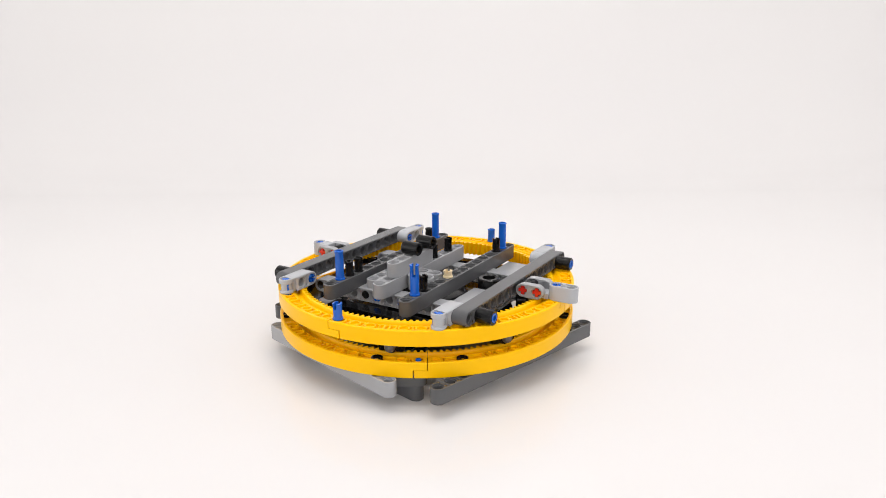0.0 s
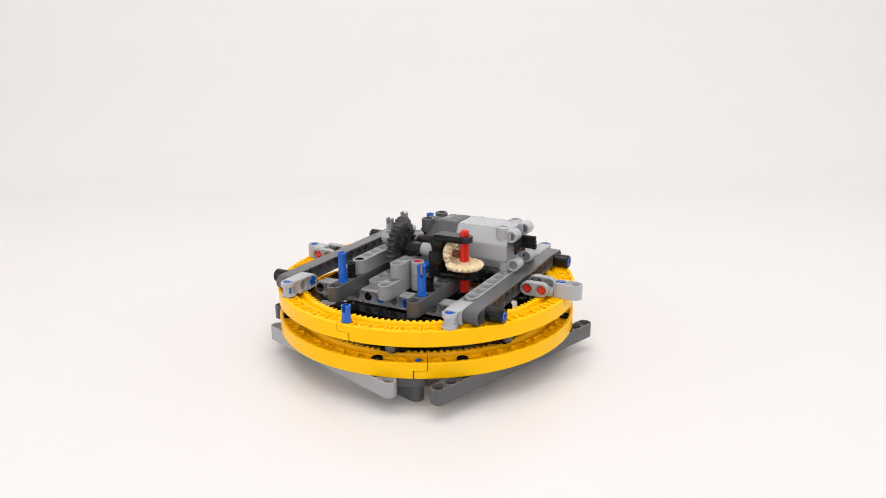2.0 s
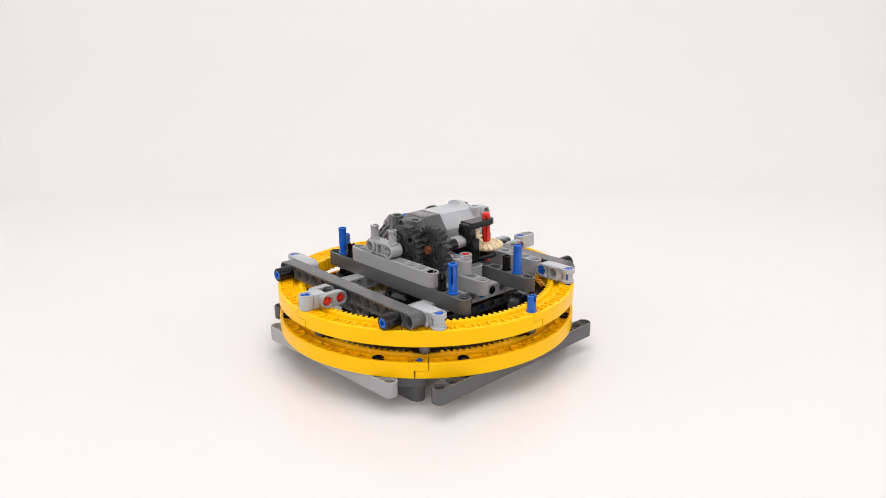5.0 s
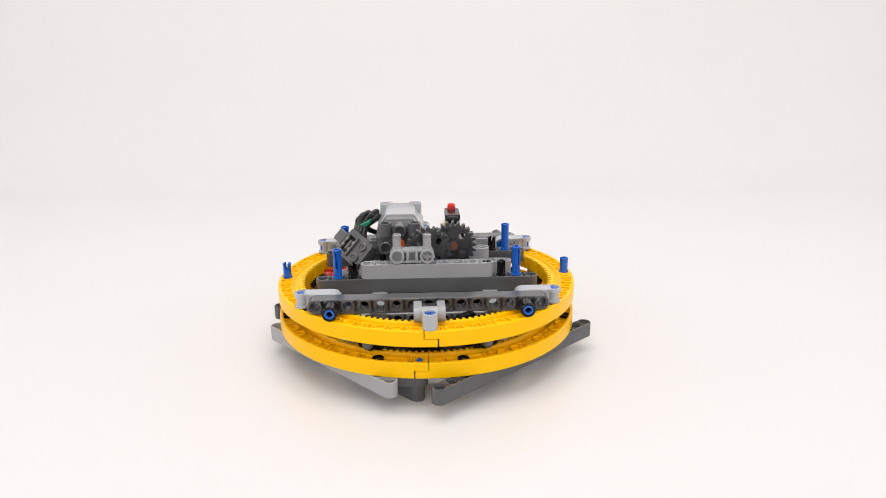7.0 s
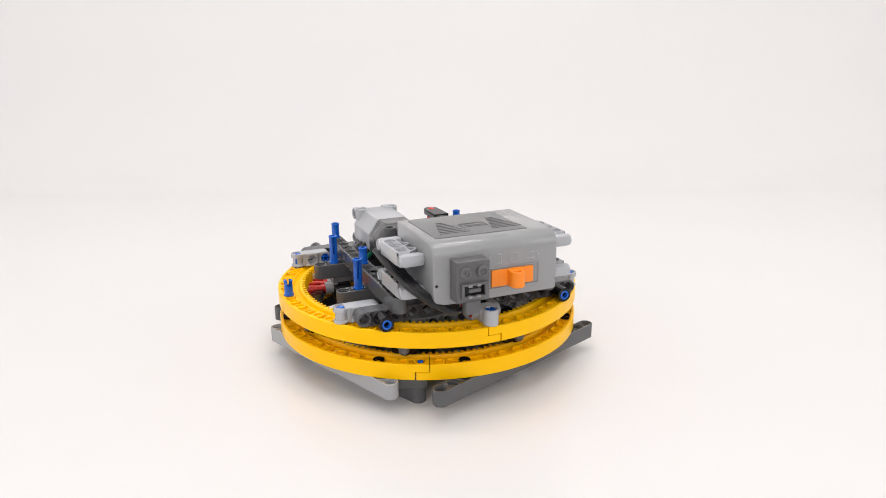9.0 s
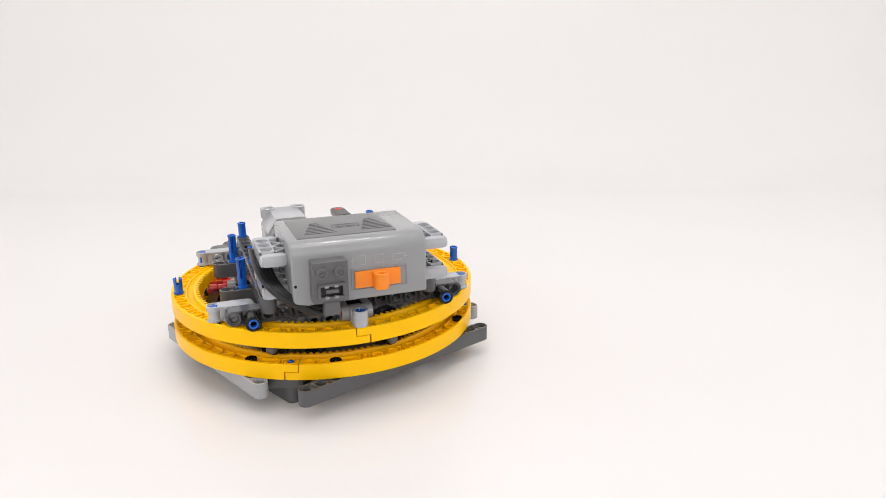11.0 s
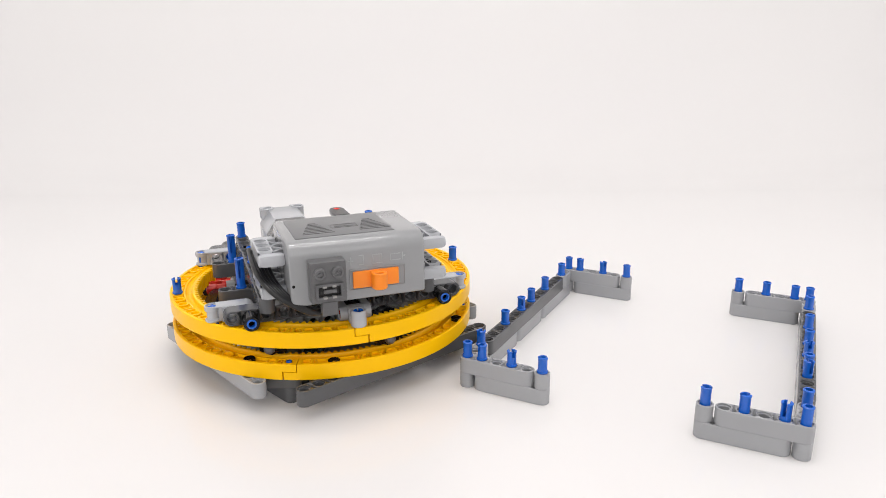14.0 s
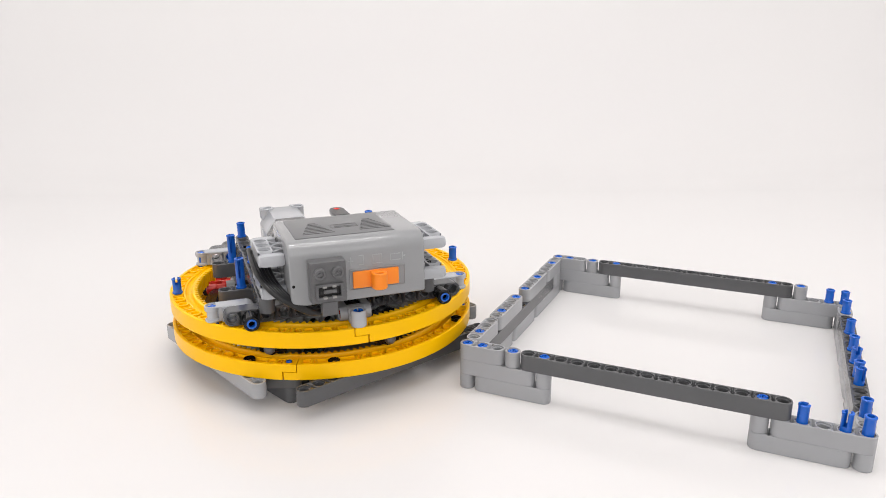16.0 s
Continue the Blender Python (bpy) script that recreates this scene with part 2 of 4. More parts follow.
def curve_part(name, pts, radius, material, parent, label=""):
    """A round cord through points (studs)."""
    cu = bpy.data.curves.new(name, "CURVE")
    cu.dimensions, cu.bevel_depth, cu.bevel_resolution, cu.resolution_u = "3D", radius * U, 3, 8
    sp = cu.splines.new("NURBS")
    sp.points.add(len(pts) - 1)
    sp.use_endpoint_u, sp.order_u = True, 3
    for q, p in zip(sp.points, pts):
        q.co = (p[0] * U, p[1] * U, p[2] * U, 1)
    cu.materials.append(material)
    tmp = bpy.data.objects.new(name, cu)
    me = bpy.data.meshes.new_from_object(tmp)
    bpy.data.objects.remove(tmp)
    for p in me.polygons:
        p.use_smooth = True
    ob = new(name, me)
    ob.parent = parent
    if label:
        tagged(ob, label)
    return ob


# ---- the white sweep and the unseen room added round it ----
def sweep():
    prof = [(-1.4, 0.0), (0.80, 0.0)]
    for k in range(1, 17):
        a = radians(90 * k / 16)
        prof.append((0.80 + 0.45 * math.sin(a), 0.45 - 0.45 * math.cos(a)))
    prof.append((1.25, 1.75))
    g = Geo()
    xs = (-1.7, -0.6, 0.6, 1.7)
    rows = [g.add([(x / U, y / U, z / U) for x in xs]) for y, z in prof]
    for a, b in zip(rows, rows[1:]):
        for i in range(3):
            g.f.append((a[i], a[i + 1], b[i + 1], b[i]))
    return tagged(new("backdrop", mesh_of("backdrop", g, SHEET, 60)), "seamless glossy white sweep rising behind the model", "backdrop", kind="structure")


def slab(name, x0, x1, y0, y1, z0, z1, label):
    g = Geo()
    g.box(x0 / U, x1 / U, y0 / U, y1 / U, z0 / U, z1 / U, 0.5)
    return tagged(new(name, mesh_of(name, g, WALL)), label, "wall", kind="structure")


sweep()
# walls and ceiling stay out of view, added to bounce the lamps' light
slab("wall_left", -1.78, -1.705, -1.5, 1.4, -0.02, 1.78, "unseen white side wall added to bounce light onto the model")
slab("wall_right", 1.705, 1.78, -1.5, 1.4, -0.02, 1.78, "unseen white side wall added to bounce light onto the model")
slab("wall_behind", -1.70, 1.70, -1.5, -1.41, -0.02, 1.78, "unseen white wall added behind the camera to bounce light")
slab("ceiling", -1.70, 1.70, -1.40, 1.40, 1.76, 1.85, "unseen white ceiling added to bounce light down")


# ---- the toothed rings ----
def rack_geo(lap, kinds):
    """A quarter of a toothed ring from 0 to 90 degrees; lap: degrees by which its lower half runs on past the upper half."""
    g = Geo()
    RM, n = 9.92, 15
    gap = 0.15
    step = (90 - 2 * gap) / n

    def sweep_of(prof, a0, a1, count):
        rows = []
        for k in range(count + 1):
            a = radians(a0 + (a1 - a0) * k / count)
            c, s = math.cos(a), math.sin(a)
            rows.append(g.add([(r * c, r * s, z) for r, z in prof]))
        for p, q in zip(rows, rows[1:]):
            g.ring(p, q)
        g.cap(rows[0], True)
        g.cap(rows[-1])
    # upper half: outer rim, sunk channel, inner lip; lower half: a plain band
    sweep_of([(10.45, 0.52), (10.45, 0.96), (10.41, 1.0), (10.27, 1.0), (10.24, 0.97), (10.22, 0.77), (9.60, 0.77), (9.58, 0.90), (9.55, 0.93), (9.44, 0.90), (9.40, 0.84), (9.40, 0.52)],
             gap, 90 - gap, 72)
    lo, hi = gap * 1.6 + lap, 90 - gap * 1.6 + lap
    own = (max(lo, gap), min(hi, 90 - gap))
    tongue = (own[1], hi) if lap > 0 else (lo, own[0])
    for top, (a0, a1), count in ((0.52, own, 60), (0.485, tongue, 5)):
        sweep_of([(10.45, 0.03), (10.45, top - 0.01), (10.44, top), (9.40, top), (9.40, 0.0), (10.42, 0.0)] if top < 0.5 else
                 [(10.45, 0.03), (10.45, top), (9.40, top), (9.40, 0.0), (10.42, 0.0)], a0, a1, count)
    # shallow trough down to the toothed band
    sweep_of([(9.42, 0.15), (9.42, 0.84), (9.30, 0.72), (9.16, 0.68), (9.04, 0.72), (9.04, 0.15)], gap * 0.5, 90 - gap * 0.5, 60)
    for e in (gap, 90 - gap):
        # flush plate that closes each end of the channel
        d = 1.1 if e < 45 else -1.1
        sweep_of([(10.25, 0.6), (10.25, 0.992), (9.57, 0.992), (9.57, 0.6)], min(e, e + d), max(e, e + d), 4)
    for i, kind in enumerate(kinds):
        a = radians(gap + (i + 0.5) * step)
        at = (RM * math.cos(a), RM * math.sin(a), 0)
        if kind == "cup":
            g.lathe([(0.37, 0.64), (0.37, 0.965), (0.35, 0.985), (0.28, 0.985), (0.265, 0.97), (0.265, 0.84)], 18, at=at)
        elif kind == "solid":
            for d in (-0.9, 0.9):
                r = Geo()
                r.box(9.56, 10.26, -0.07, 0.07, 0.64, 0.95, 0.02)
                g.join(r, T(0, 0, 0, 0, 0, math.degrees(a) + d))
        if i < n - 1 and kind != "hole":
            r = Geo()
            r.box(9.56, 10.26, -0.05, 0.05, 0.64, 0.90, 0.02)
            g.join(r, T(0, 0, 0, 0, 0, gap + (i + 1) * step))
    # toothed band
    m = 35 * 4
    rows = []
    for k in range(m + 1):
        a = radians(gap * 0.5 + (90 - gap) * k / m)
        ri = 8.62 if k % 4 in (0, 1) else 8.88
        c, s = math.cos(a), math.sin(a)
        rows.append(g.add([(r * c, r * s, z) for r, z in ((ri, 0.02), (9.06, 0.02), (9.06, 0.86), (9.0, 0.96), (8.94, 0.98), (ri, 0.98))]))
    for p, q in zip(rows, rows[1:]):
        g.ring(p, q)
    g.cap(rows[0], True)
    g.cap(rows[-1])
    return g


CUPS = ["cup", "cup", "cup", "solid", "cup", "cup", "solid", "cup", "solid", "cup", "cup", "solid", "cup", "cup", "cup"]


def ring(parent, z, lap, off, holes):
    kinds = ["hole" if i in holes else k for i, k in enumerate(CUPS)]
    me = mesh_of("gear_rack", rack_geo(lap, kinds), YELLOW)
    for k in range(4):
        part("gear_rack", me, YELLOW, parent, at=T(0, 0, z, 0, 0, 90 * k + off))


def layer_beam(parent, n, x, y, z, rz, mat, label="", name="beam"):
    """Beam lying with its holes upright, first hole at (x, y), along the direction rz."""
    return part(name, beam_mesh(n, mat), mat, parent, label, at=T(x, y, z, 0, 0, rz))


def side_beam(parent, n, x, y, z, rz, mat, label="", name="beam"):
    """Beam lying on its side: its holes level, pointing across the beam."""
    return part(name, beam_mesh(n, mat), mat, parent, label, at=T(x, y, z + 0.5, 0, 0, rz) @ T(0, 0.5, 0, 90, 0, 0))


# -- the base: lower ring on a square of beams --
base = thing("lower_turntable", "yellow toothed ring standing on grey beams on the sheet", "turntable")
ring(base, 1.98, -4.6, 1.7, (1, 2, 11, 12))
layer_beam(base, 15, 0.93, -11.46, 1, 43.3, DARK, "dark grey beam under the ring")
layer_beam(base, 15, -0.93, 11.46, 1, 223.3, DARK, "dark grey beam under the ring")
layer_beam(base, 13, -2.0, -10.57, 1, 135, LIGHT, "light grey beam under the ring")
layer_beam(base, 13, 2.0, 10.57, 1, -45, LIGHT, "light grey beam under the ring")
layer_beam(base, 13, -0.35, -6.9, 0, 90, DARK, "dark foot beam on the sheet", "foot_beam")
layer_beam(base, 9, -0.45, -9.15, 0, 137, DARK, "dark foot beam on the sheet", "foot_beam")
layer_beam(base, 5, -0.35, 4.9, 0, 90, DARK, "dark foot beam on the sheet", "foot_beam")
layer_beam(base, 15, -7.0, 0.4, 0, 0, DARK, "", "foot_beam")
layer_beam(base, 3, -2.25, -9.15, 1, 0, DARK, "", "cross_beam")
layer_beam(base, 7, -8.6, -3.0, 1, 90, DARK, "", "cross_beam")
layer_beam(base, 7, 8.6, -3.0, 1, 90, DARK, "", "cross_beam")
for a in range(4):
    g = Geo()
    g.lathe([(0.17, 0.0), (0.17, 0.14), (0.12, 0.17)], 16)
    part("pin_end", g, BLUE, base, "blue pin end flush in the ring", at=T(0, 0, 0, 0, 0, 90 * a - 1.4) @ T(0, -9.92, 2.85))
    for d in (-16.1, 13.9):
        g = Geo()
        g.lathe([(0.36, 0.0), (0.36, 0.45), (0.34, 0.47), (0.27, 0.47), (0.25, 0.05)], 20)
        part("pin_socket", g, BLACK, base, "black pin end deep in the ring", at=T(0, 0, 0, 0, 0, 90 * a + d) @ T(0, -9.92, 2.5))
g = Geo()
g.lathe([(3.2, 0.9), (3.4, 1.0), (3.4, 2.2), (2.2, 2.4), (2.2, 3.0)], 36)
part("hub", g, BLACK, base, "black turntable hub")
# added black disc: stands in for the dark between hub and ring
g = Geo()
g.lathe([(6.1, 2.30), (6.2, 2.36), (6.2, 2.55), (6.1, 2.6)], 48)
part("hub_plate", g, BLACK, base, "black disc added to darken the gap inside the ring")

# -- rollers between the rings --
carriage = thing("roller_carriage", "ring of black rollers with grey hubs between the yellow rings", "roller ring")
g = Geo()
for r0, r1, z0, z1 in ((7.6, 8.35, 3.2, 3.75),):
    loops = g.lathe([(r0, z0), (r1, z0), (r1, z1), (r0, z1)], 64, caps=False)
    g.ring(loops[3], loops[0])
part("carriage_ring", g, BLACK, carriage, "black carrier ring")
wheel = Geo()
wheel.lathe([(0.25, 8.3), (0.46, 8.36), (0.49, 8.5), (0.49, 9.3), (0.46, 9.38), (0.30, 9.42)], 24, axis="x", at=(0, 0, 3.5))
hubm = Geo()
hubm.lathe([(0.28, 9.30), (0.33, 9.40), (0.34, 9.52), (0.31, 9.66), (0.22, 9.76), (0.08, 9.8)], 24, axis="x", at=(0, 0, 3.5))
block = Geo()
block.box(8.75, 9.30, -0.85, 0.85, 3.06, 3.92, 0.25)
wm, hm, km = mesh_of("roller", wheel, BLACK), mesh_of("hub_cap", hubm, PLUG), mesh_of("bracket", block, BLACK)
for k in range(8):
    at = T(0, 0, 0, 0, 0, -102.5 + 45 * k)
    r = part("roller", wm, BLACK, carriage, at=at)
    part("hub_cap", hm, MID, carriage, at=at)
    part("roller_bracket", km, BLACK, carriage, at=at)

# -- the turntable: upper ring with its frame of beams --
table = thing("turntable", "yellow toothed ring carrying a frame of grey beams and blue pins", "turntable")
ring(table, 4.0, 4.6, -2.0, ())
for s in (-1, 1):
    side_beam(table, 15, -7, 7 * s, 5, 0, DARK, "dark grey beam on its side", "side_beam")
    layer_beam(table, 15, -7, 3 * s, 4.87, 0, DARK, "dark grey beam with upright holes", "long_beam")


def corner_connector():
    """Upright hole at the origin, two level holes at x = -1 and -2."""
    g = Geo()
    cell(g, 0, "hole", True, True, ident, w=0.47, z0=0.68, both=False)
    g.lathe([(0.44, 0.0), (0.47, 0.03), (0.47, 0.14), (0.36, 0.2), (0.36, 0.7)], 24)
    flat = Geo()
    for i in (0, 1):
        cell(flat, i, "hole", i == 0, False, ident, w=0.48)
    g.join(flat, T(-2, 0, 0.5) @ T(0, 0.5, 0, 90, 0, 0))
    g.box(-0.55, -0.3, -0.34, 0.34, 0.02, 0.98, 0.04)
    g.box(-1.9, -0.2, -0.47, 0.47, 0.90, 1.0, 0.03)
    return g


corner = mesh_of("corner_connector", corner_connector(), PALE)
plus = mesh_of("axle_end", cross_geo(0.27, 0.09, 0.04), BLUE)


def slotted_end(r=0.295, bore=0.13, depth=0.4):
    """The end of a pin: four ring segments round a bore, parted by slots."""
    g = Geo()
    for q in range(4):
        arcs = [radians(90 * q + 16 + 58 * k / 5) for k in range(6)]
        outline = [(r * math.cos(a), r * math.sin(a)) for a in arcs] + [(bore * math.cos(a), bore * math.sin(a)) for a in reversed(arcs)]
        lo, mid = g.add([(*p, -depth) for p in outline]), g.add([(*p, 0.02) for p in outline])
        top = g.add([(p[0] * 0.95, p[1] * 0.95, 0.045) for p in outline])
        g.ring(lo, mid)
        g.ring(mid, top)
        g.cap(top)
    g.lathe([(r, -depth - 0.1), (r, -depth)], 20)
    return g


disc = slotted_end()
blue_disc = mesh_of("pin_end", disc, BLUE)
for sx in (-1, 1):
    for sy in (-1, 1):
        at = T(8 * sx, 6 * sy, 5) if sx > 0 else T(8 * sx, 6 * sy, 5, 0, 0, 180)
        c = part("corner_connector", corner, PALE, table, "pale grey corner connector", at=at)
        part("axle_end", plus, BLUE, c, "blue axle end", at=T(0, 0, 0.91))
        g = Geo()
        g.box(0.33, 0.375, -0.07, 0.07, 0.24, 0.66, 0.02)
        part("pin_side", g, BLUE, c, "blue pin seen through a slot", at=T(0, 0, 0, 0, 0, -60 * sx * sy))
        part("pin_end", blue_disc, BLUE, c, "blue pin end", at=T(-2, -0.47 * sy * sx, 0.5, 90 * sy * sx, 0, 0))
        part("pin_end", blue_disc, BLUE, c, at=T(-0.0, 0, 0.02))
        # black stud tube outside the side beam
        tub = part("stop_tube", tube_geo(0.47, 1.12, 0.3, depth=0.5), BLACK, table, "black tube with a blue pin in it", at=T(6 * sx, 7.5 * sy, 5.45, -90 * sy, 0, 0))
        rg = Geo()
        lp = rg.lathe([(0.18, 0.0), (0.295, 0.0), (0.295, 0.26), (0.27, 0.28), (0.19, 0.28)], 20, caps=False)
        rg.ring(lp[4], lp[0])
        part("pin_end", rg, BLUE, tub, "hollow blue pin end", at=T(0, 0, 0.86))

# tabs over the ring joints
for sy in (-1, 1):
    g = Geo()
    if sy > 0:
        cell(g, 0, "hole", True, False, ident, w=0.47)
        cell(g, 1, "hole", False, True, ident, w=0.47)
        g.box(-2.2, -0.38, -0.45, 0.45, 0.02, 0.4, 0.05)
    else:
        cell(g, 0, "hole", True, True, ident, w=0.47)
        g.box(-2.2, -0.30, -0.45, 0.45, 0.02, 0.4, 0.06)
        g.box(-1.15, -0.30, -0.5, 0.5, 0.3, 0.97, 0.08)
    at = T(0, 10 * sy, 5, 0, 0, 90 * sy)
    t = part("ring_tab", g, PALE, table, "pale grey tab pinned to the ring joint", at=at)
    part("pin_end", blue_disc, BLUE, t, "blue pin end", at=T(0, 0, 0.92))
    for sx in (-1, 1):
        ch = Geo()
        for i in (0, 1):
            cell(ch, i, "cup", i == 0, i == 1, ident, w=0.46, z0=0, z1=0.5, pocket=0)
        c = part("cheek", ch, LIGHT, t, at=T(-2, -0.45, 0.5, 90, 0, 0) if sx < 0 else T(-2, 0.95, 0.5, 90, 0, 0))
        for i in (0, 1):
            part("axle_end", mesh_of("axle_end", cross_geo(0.285, 0.1, 0.17), RED), RED, t, "red axle end",
                 at=T(-2 + i, 0.72 * sx, 0.5, -90 * sx, 0, 0))

    bar = Geo()
    bar.lathe([(0.26, -0.5), (0.28, -0.47), (0.28, 0.47), (0.26, 0.5)], 18, axis="y")
    part("cross_pin", bar, BLACK, t, "black pin between the cheeks", at=T(-1.75, 0, 0.62))

# cross beams below the long beams
side_beam(table, 13, 4.2, -6, 4, 90, LIGHT, "light grey cross beam on its side", "cross_beam")
side_beam(table, 13, -3.2, -6, 4, 90, LIGHT, "light grey cross beam on its side", "cross_beam")
for y in (-1, 1):
    part("pin_end", blue_disc, BLUE, table, "blue pin end", at=T(4.66, y, 4.5, 0, 90, 0))
for y in (-6, -4, -2, 2, 5):
    g = Geo()
    g.lathe([(0.28, 0), (0.28, 0.05), (0.2, 0.06)], 16)
    part("pin_end", g, BLACK, table, "black pin end", at=T(4.6, y, 4.5, 0, 90, 0))
# middle beams
layer_beam(table, 11, -4.4, 0, 5, 0, LIGHT, "light grey middle beam", "middle_beam")
layer_beam(table, 5, 0, 0, 6, 0, LIGHT, "light grey short beam", "middle_beam")
layer_beam(table, 2, 3, 1, 5, 90, LIGHT, "light grey block", "block")
layer_beam(table, 2, 2, 1, 5, 90, LIGHT, "light grey block", "block")
layer_beam(table, 5, 0, -1.75, 4.55, 0, LIGHT, "light grey beam below the long beam", "short_beam")
g = Geo()
g.box(-6.0, -3.0, 3.6, 6.2, 4.1, 4.9, 0.1)
part("gear_case", g, LIGHT, table, "light grey gear case under the beams")
g = Geo()
g.box(0.5, 3.4, 4.2, 6.2, 4.0, 4.9, 0.1)
part("gear_case", g, LIGHT, table, "light grey gear case under the beams")
g = Geo()
g.lathe([(0.7, 0), (0.75, 0.06), (0.75, 0.8), (0.68, 0.86), (0.45, 0.86), (0.45, 0.6)], 24)
part("knob", g, BLACK, table, "black bush", at=T(-0.5, 4.8, 4.55))
for x in (2.1, 0.3):
    part("axle_tube", tube_geo(0.46, 1.25, 0.25), BLACK, table, "black axle tube", at=T(x, -0.45, 7.5, -90, 0, 0))
# under-structure in black and grey
for y in (-5.5, 5.5):
    side_beam(table, 9, -4, y, 3.4, 0, LIGHT, "light grey beam in the underframe", "under_beam")
for x in (-5.5, 5.5):
    side_beam(table, 9, x, -4, 3, 90, BLACK, "black beam in the underframe", "under_beam")
g = Geo()
g.lathe([(2.9, 2.8), (3.0, 3.0), (3.0, 3.7), (2.6, 3.95)], 40)
part("turntable_top", g, BLACK, table, "black round turntable top")
for ax, ay in ((5.0, -4.4), (5.0, 4.4)):
    g = Geo()
    g.lathe([(0.42, -1.1), (0.45, -1.0), (0.45, 0.4), (0.3, 0.5), (0.3, 1.2)], 20, axis="y")
    part("actuator", g, MID, table, "grey actuator body", at=T(ax, ay, 3.45, 0, 0, 24))
for ax, ay, turn in ((-6.35, 4.75, -8), (-6.75, 3.95, -2)):
    at = T(ax, ay, 3.7, 0, 0, turn)
    g = tube_geo(0.44, 1.0, 0.3).move(T(0.15, 0, 0, 0, 90, 0))
    part("inner_sleeve", g, LIGHT, table, "light grey sleeve inside the ring", at=at)
    g = Geo()
    g.lathe([(0.30, -1.25), (0.42, -1.2), (0.42, -0.55), (0.36, -0.5), (0.36, 0.1), (0.42, 0.14), (0.42, 0.24)], 20, axis="x")
    g.box(-1.1, -0.1, -0.14, 0.14, 0.25, 0.52, 0.06)
    part("inner_clip", g, RED, table, "red clip joined to a grey sleeve", at=at)
    g = gear_geo(8, 0.5, hub=0.25).move(T(0, 0, 0, 0, 90, 0))
    part("inner_pinion", g, GEAR, table, "small dark grey pinion", at=at @ T(1.55, -0.25, -0.2))
part("inner_beam", beam_mesh(3, TAN), TAN, table, "tan beam inside the ring", at=T(-7.4, 5.2, 3.6, 0, 0, 10))
for k in range(4):
    g = Geo()
    g.lathe([(0.5, -0.35), (1.0, -0.4), (1.1, -0.3), (1.1, 0.3), (1.0, 0.4), (0.5, 0.35), (0.5, 0.2), (0.2, 0.2)], 28, axis="x")
    part("wheel", g, BLACK, table, "black guide wheel", at=T(0, 0, 0, 0, 0, 22 + 90 * k) @ T(6.9, 0, 3.4))
# pins
for sx in (-1, 1):
    for sy in (-1, 1):
        fork = sx > 0 and sy > 0
        part("long_pin", pin_mesh(2.0, BLUE, "fork" if fork else "window"), BLUE, table, "tall blue pin", at=T(6 * sx, 3 * sy, 5.87, 0, 0, 20 if fork else -100 + 22 * (sx + 1)))
    part("ring_pin", pin_mesh(1.05, BLUE, "fork"), BLUE, table, "short blue pin on the ring", at=T(9.92 * sx, 0, 5, 0, 0, -5 if sx > 0 else -100))
for x, y in ((5, -3), (4, -3), (5, 3), (-5, 3), (-5, -3), (-1, 0), (-3, 0)):
    part("short_pin", pin_mesh(1.0, BLACK, "fork"), BLACK, table, "short black pin", at=T(x, y, 5.87 if y else 6, 0, 0, 37 * x + 20 * y))
part("tan_pin", pin_mesh(0.5, TAN, "fork"), TAN, table, "short tan pin", at=T(2, 3, 5.87))


# -- pieces added to the turntable one by one --
post = thing("axle_post", "light grey round post with a red axle in it", "connector")
part("post", tube_geo(0.46, 1.0, 0.28), LIGHT, post, at=T(3, 1, 6))
part("axle_end", cross_geo(0.26, 0.1, 0.05), RED, post, "red axle end", at=T(3, 1, 6.94))

part("pin", pin_mesh(1.0, BLUE, "fork"), BLUE, post, "blue pin lying level", at=T(2.2, 1.0, 6.5, -90, 0, 0))

bracket = thing("gear_bracket", "black forked bracket round two tan gears", "bracket")
g = Geo()
g.box(1.15, 2.85, 1.75, 2.55, 6.0, 7.75, 0.12)
g.box(1.48, 2.52, 1.72, 2.55, 7.6, 8.78, 0.22)
part("upright", g, BLACK, bracket)
part("bore", tube_geo(0.44, 0.7, 0.28), BLACK, bracket, at=T(2, 1.62, 8.22, -90, 0, 0))
g = Geo()
g.join(cross_geo(0.27, 0.1, 0.2), T(2, 2.1, 8.22, 90, 0, 0))
part("axle_end", g, RED, bracket, "red axle end deep in the bore")
g = Geo()
g.prism([(2 - 0.55, 2.0), (2 + 0.55, 2.0)] + [(2 + 0.55 * math.cos(a), 4 + 0.55 * math.sin(a)) for a in [math.pi * k / 14 for k in range(15)]], 8.42, 8.85, 0.05)
part("upper_arm", g, BLACK, bracket)
g = Geo()
g.prism([(2 - 0.8, 2.0), (2 + 0.8, 2.0)] + [(2 + 0.8 * math.cos(a), 4 + 0.8 * math.sin(a)) for a in [math.pi * k / 14 for k in range(15)]], 6.02, 6.35, 0.05)
part("lower_arm", g, BLACK, bracket)

spindle = thing("gear_spindle", "red upright axle with a large tan gear", "gear")
g = Geo()
cr = cross_geo(0.29, 0.13, 4.05)
g.join(cr, T(0, 0, 5.0))
g.lathe([(0.29, 9.05), (0.27, 9.2), (0.15, 9.27)], 18)
red_axle = part("axle", g, RED, spindle, "red cross axle", at=T(2, 4, 0))
part("gear", bevel_geo(20, 1.25), TAN, spindle, "tan toothed gear", at=T(2, 4, 6.75))

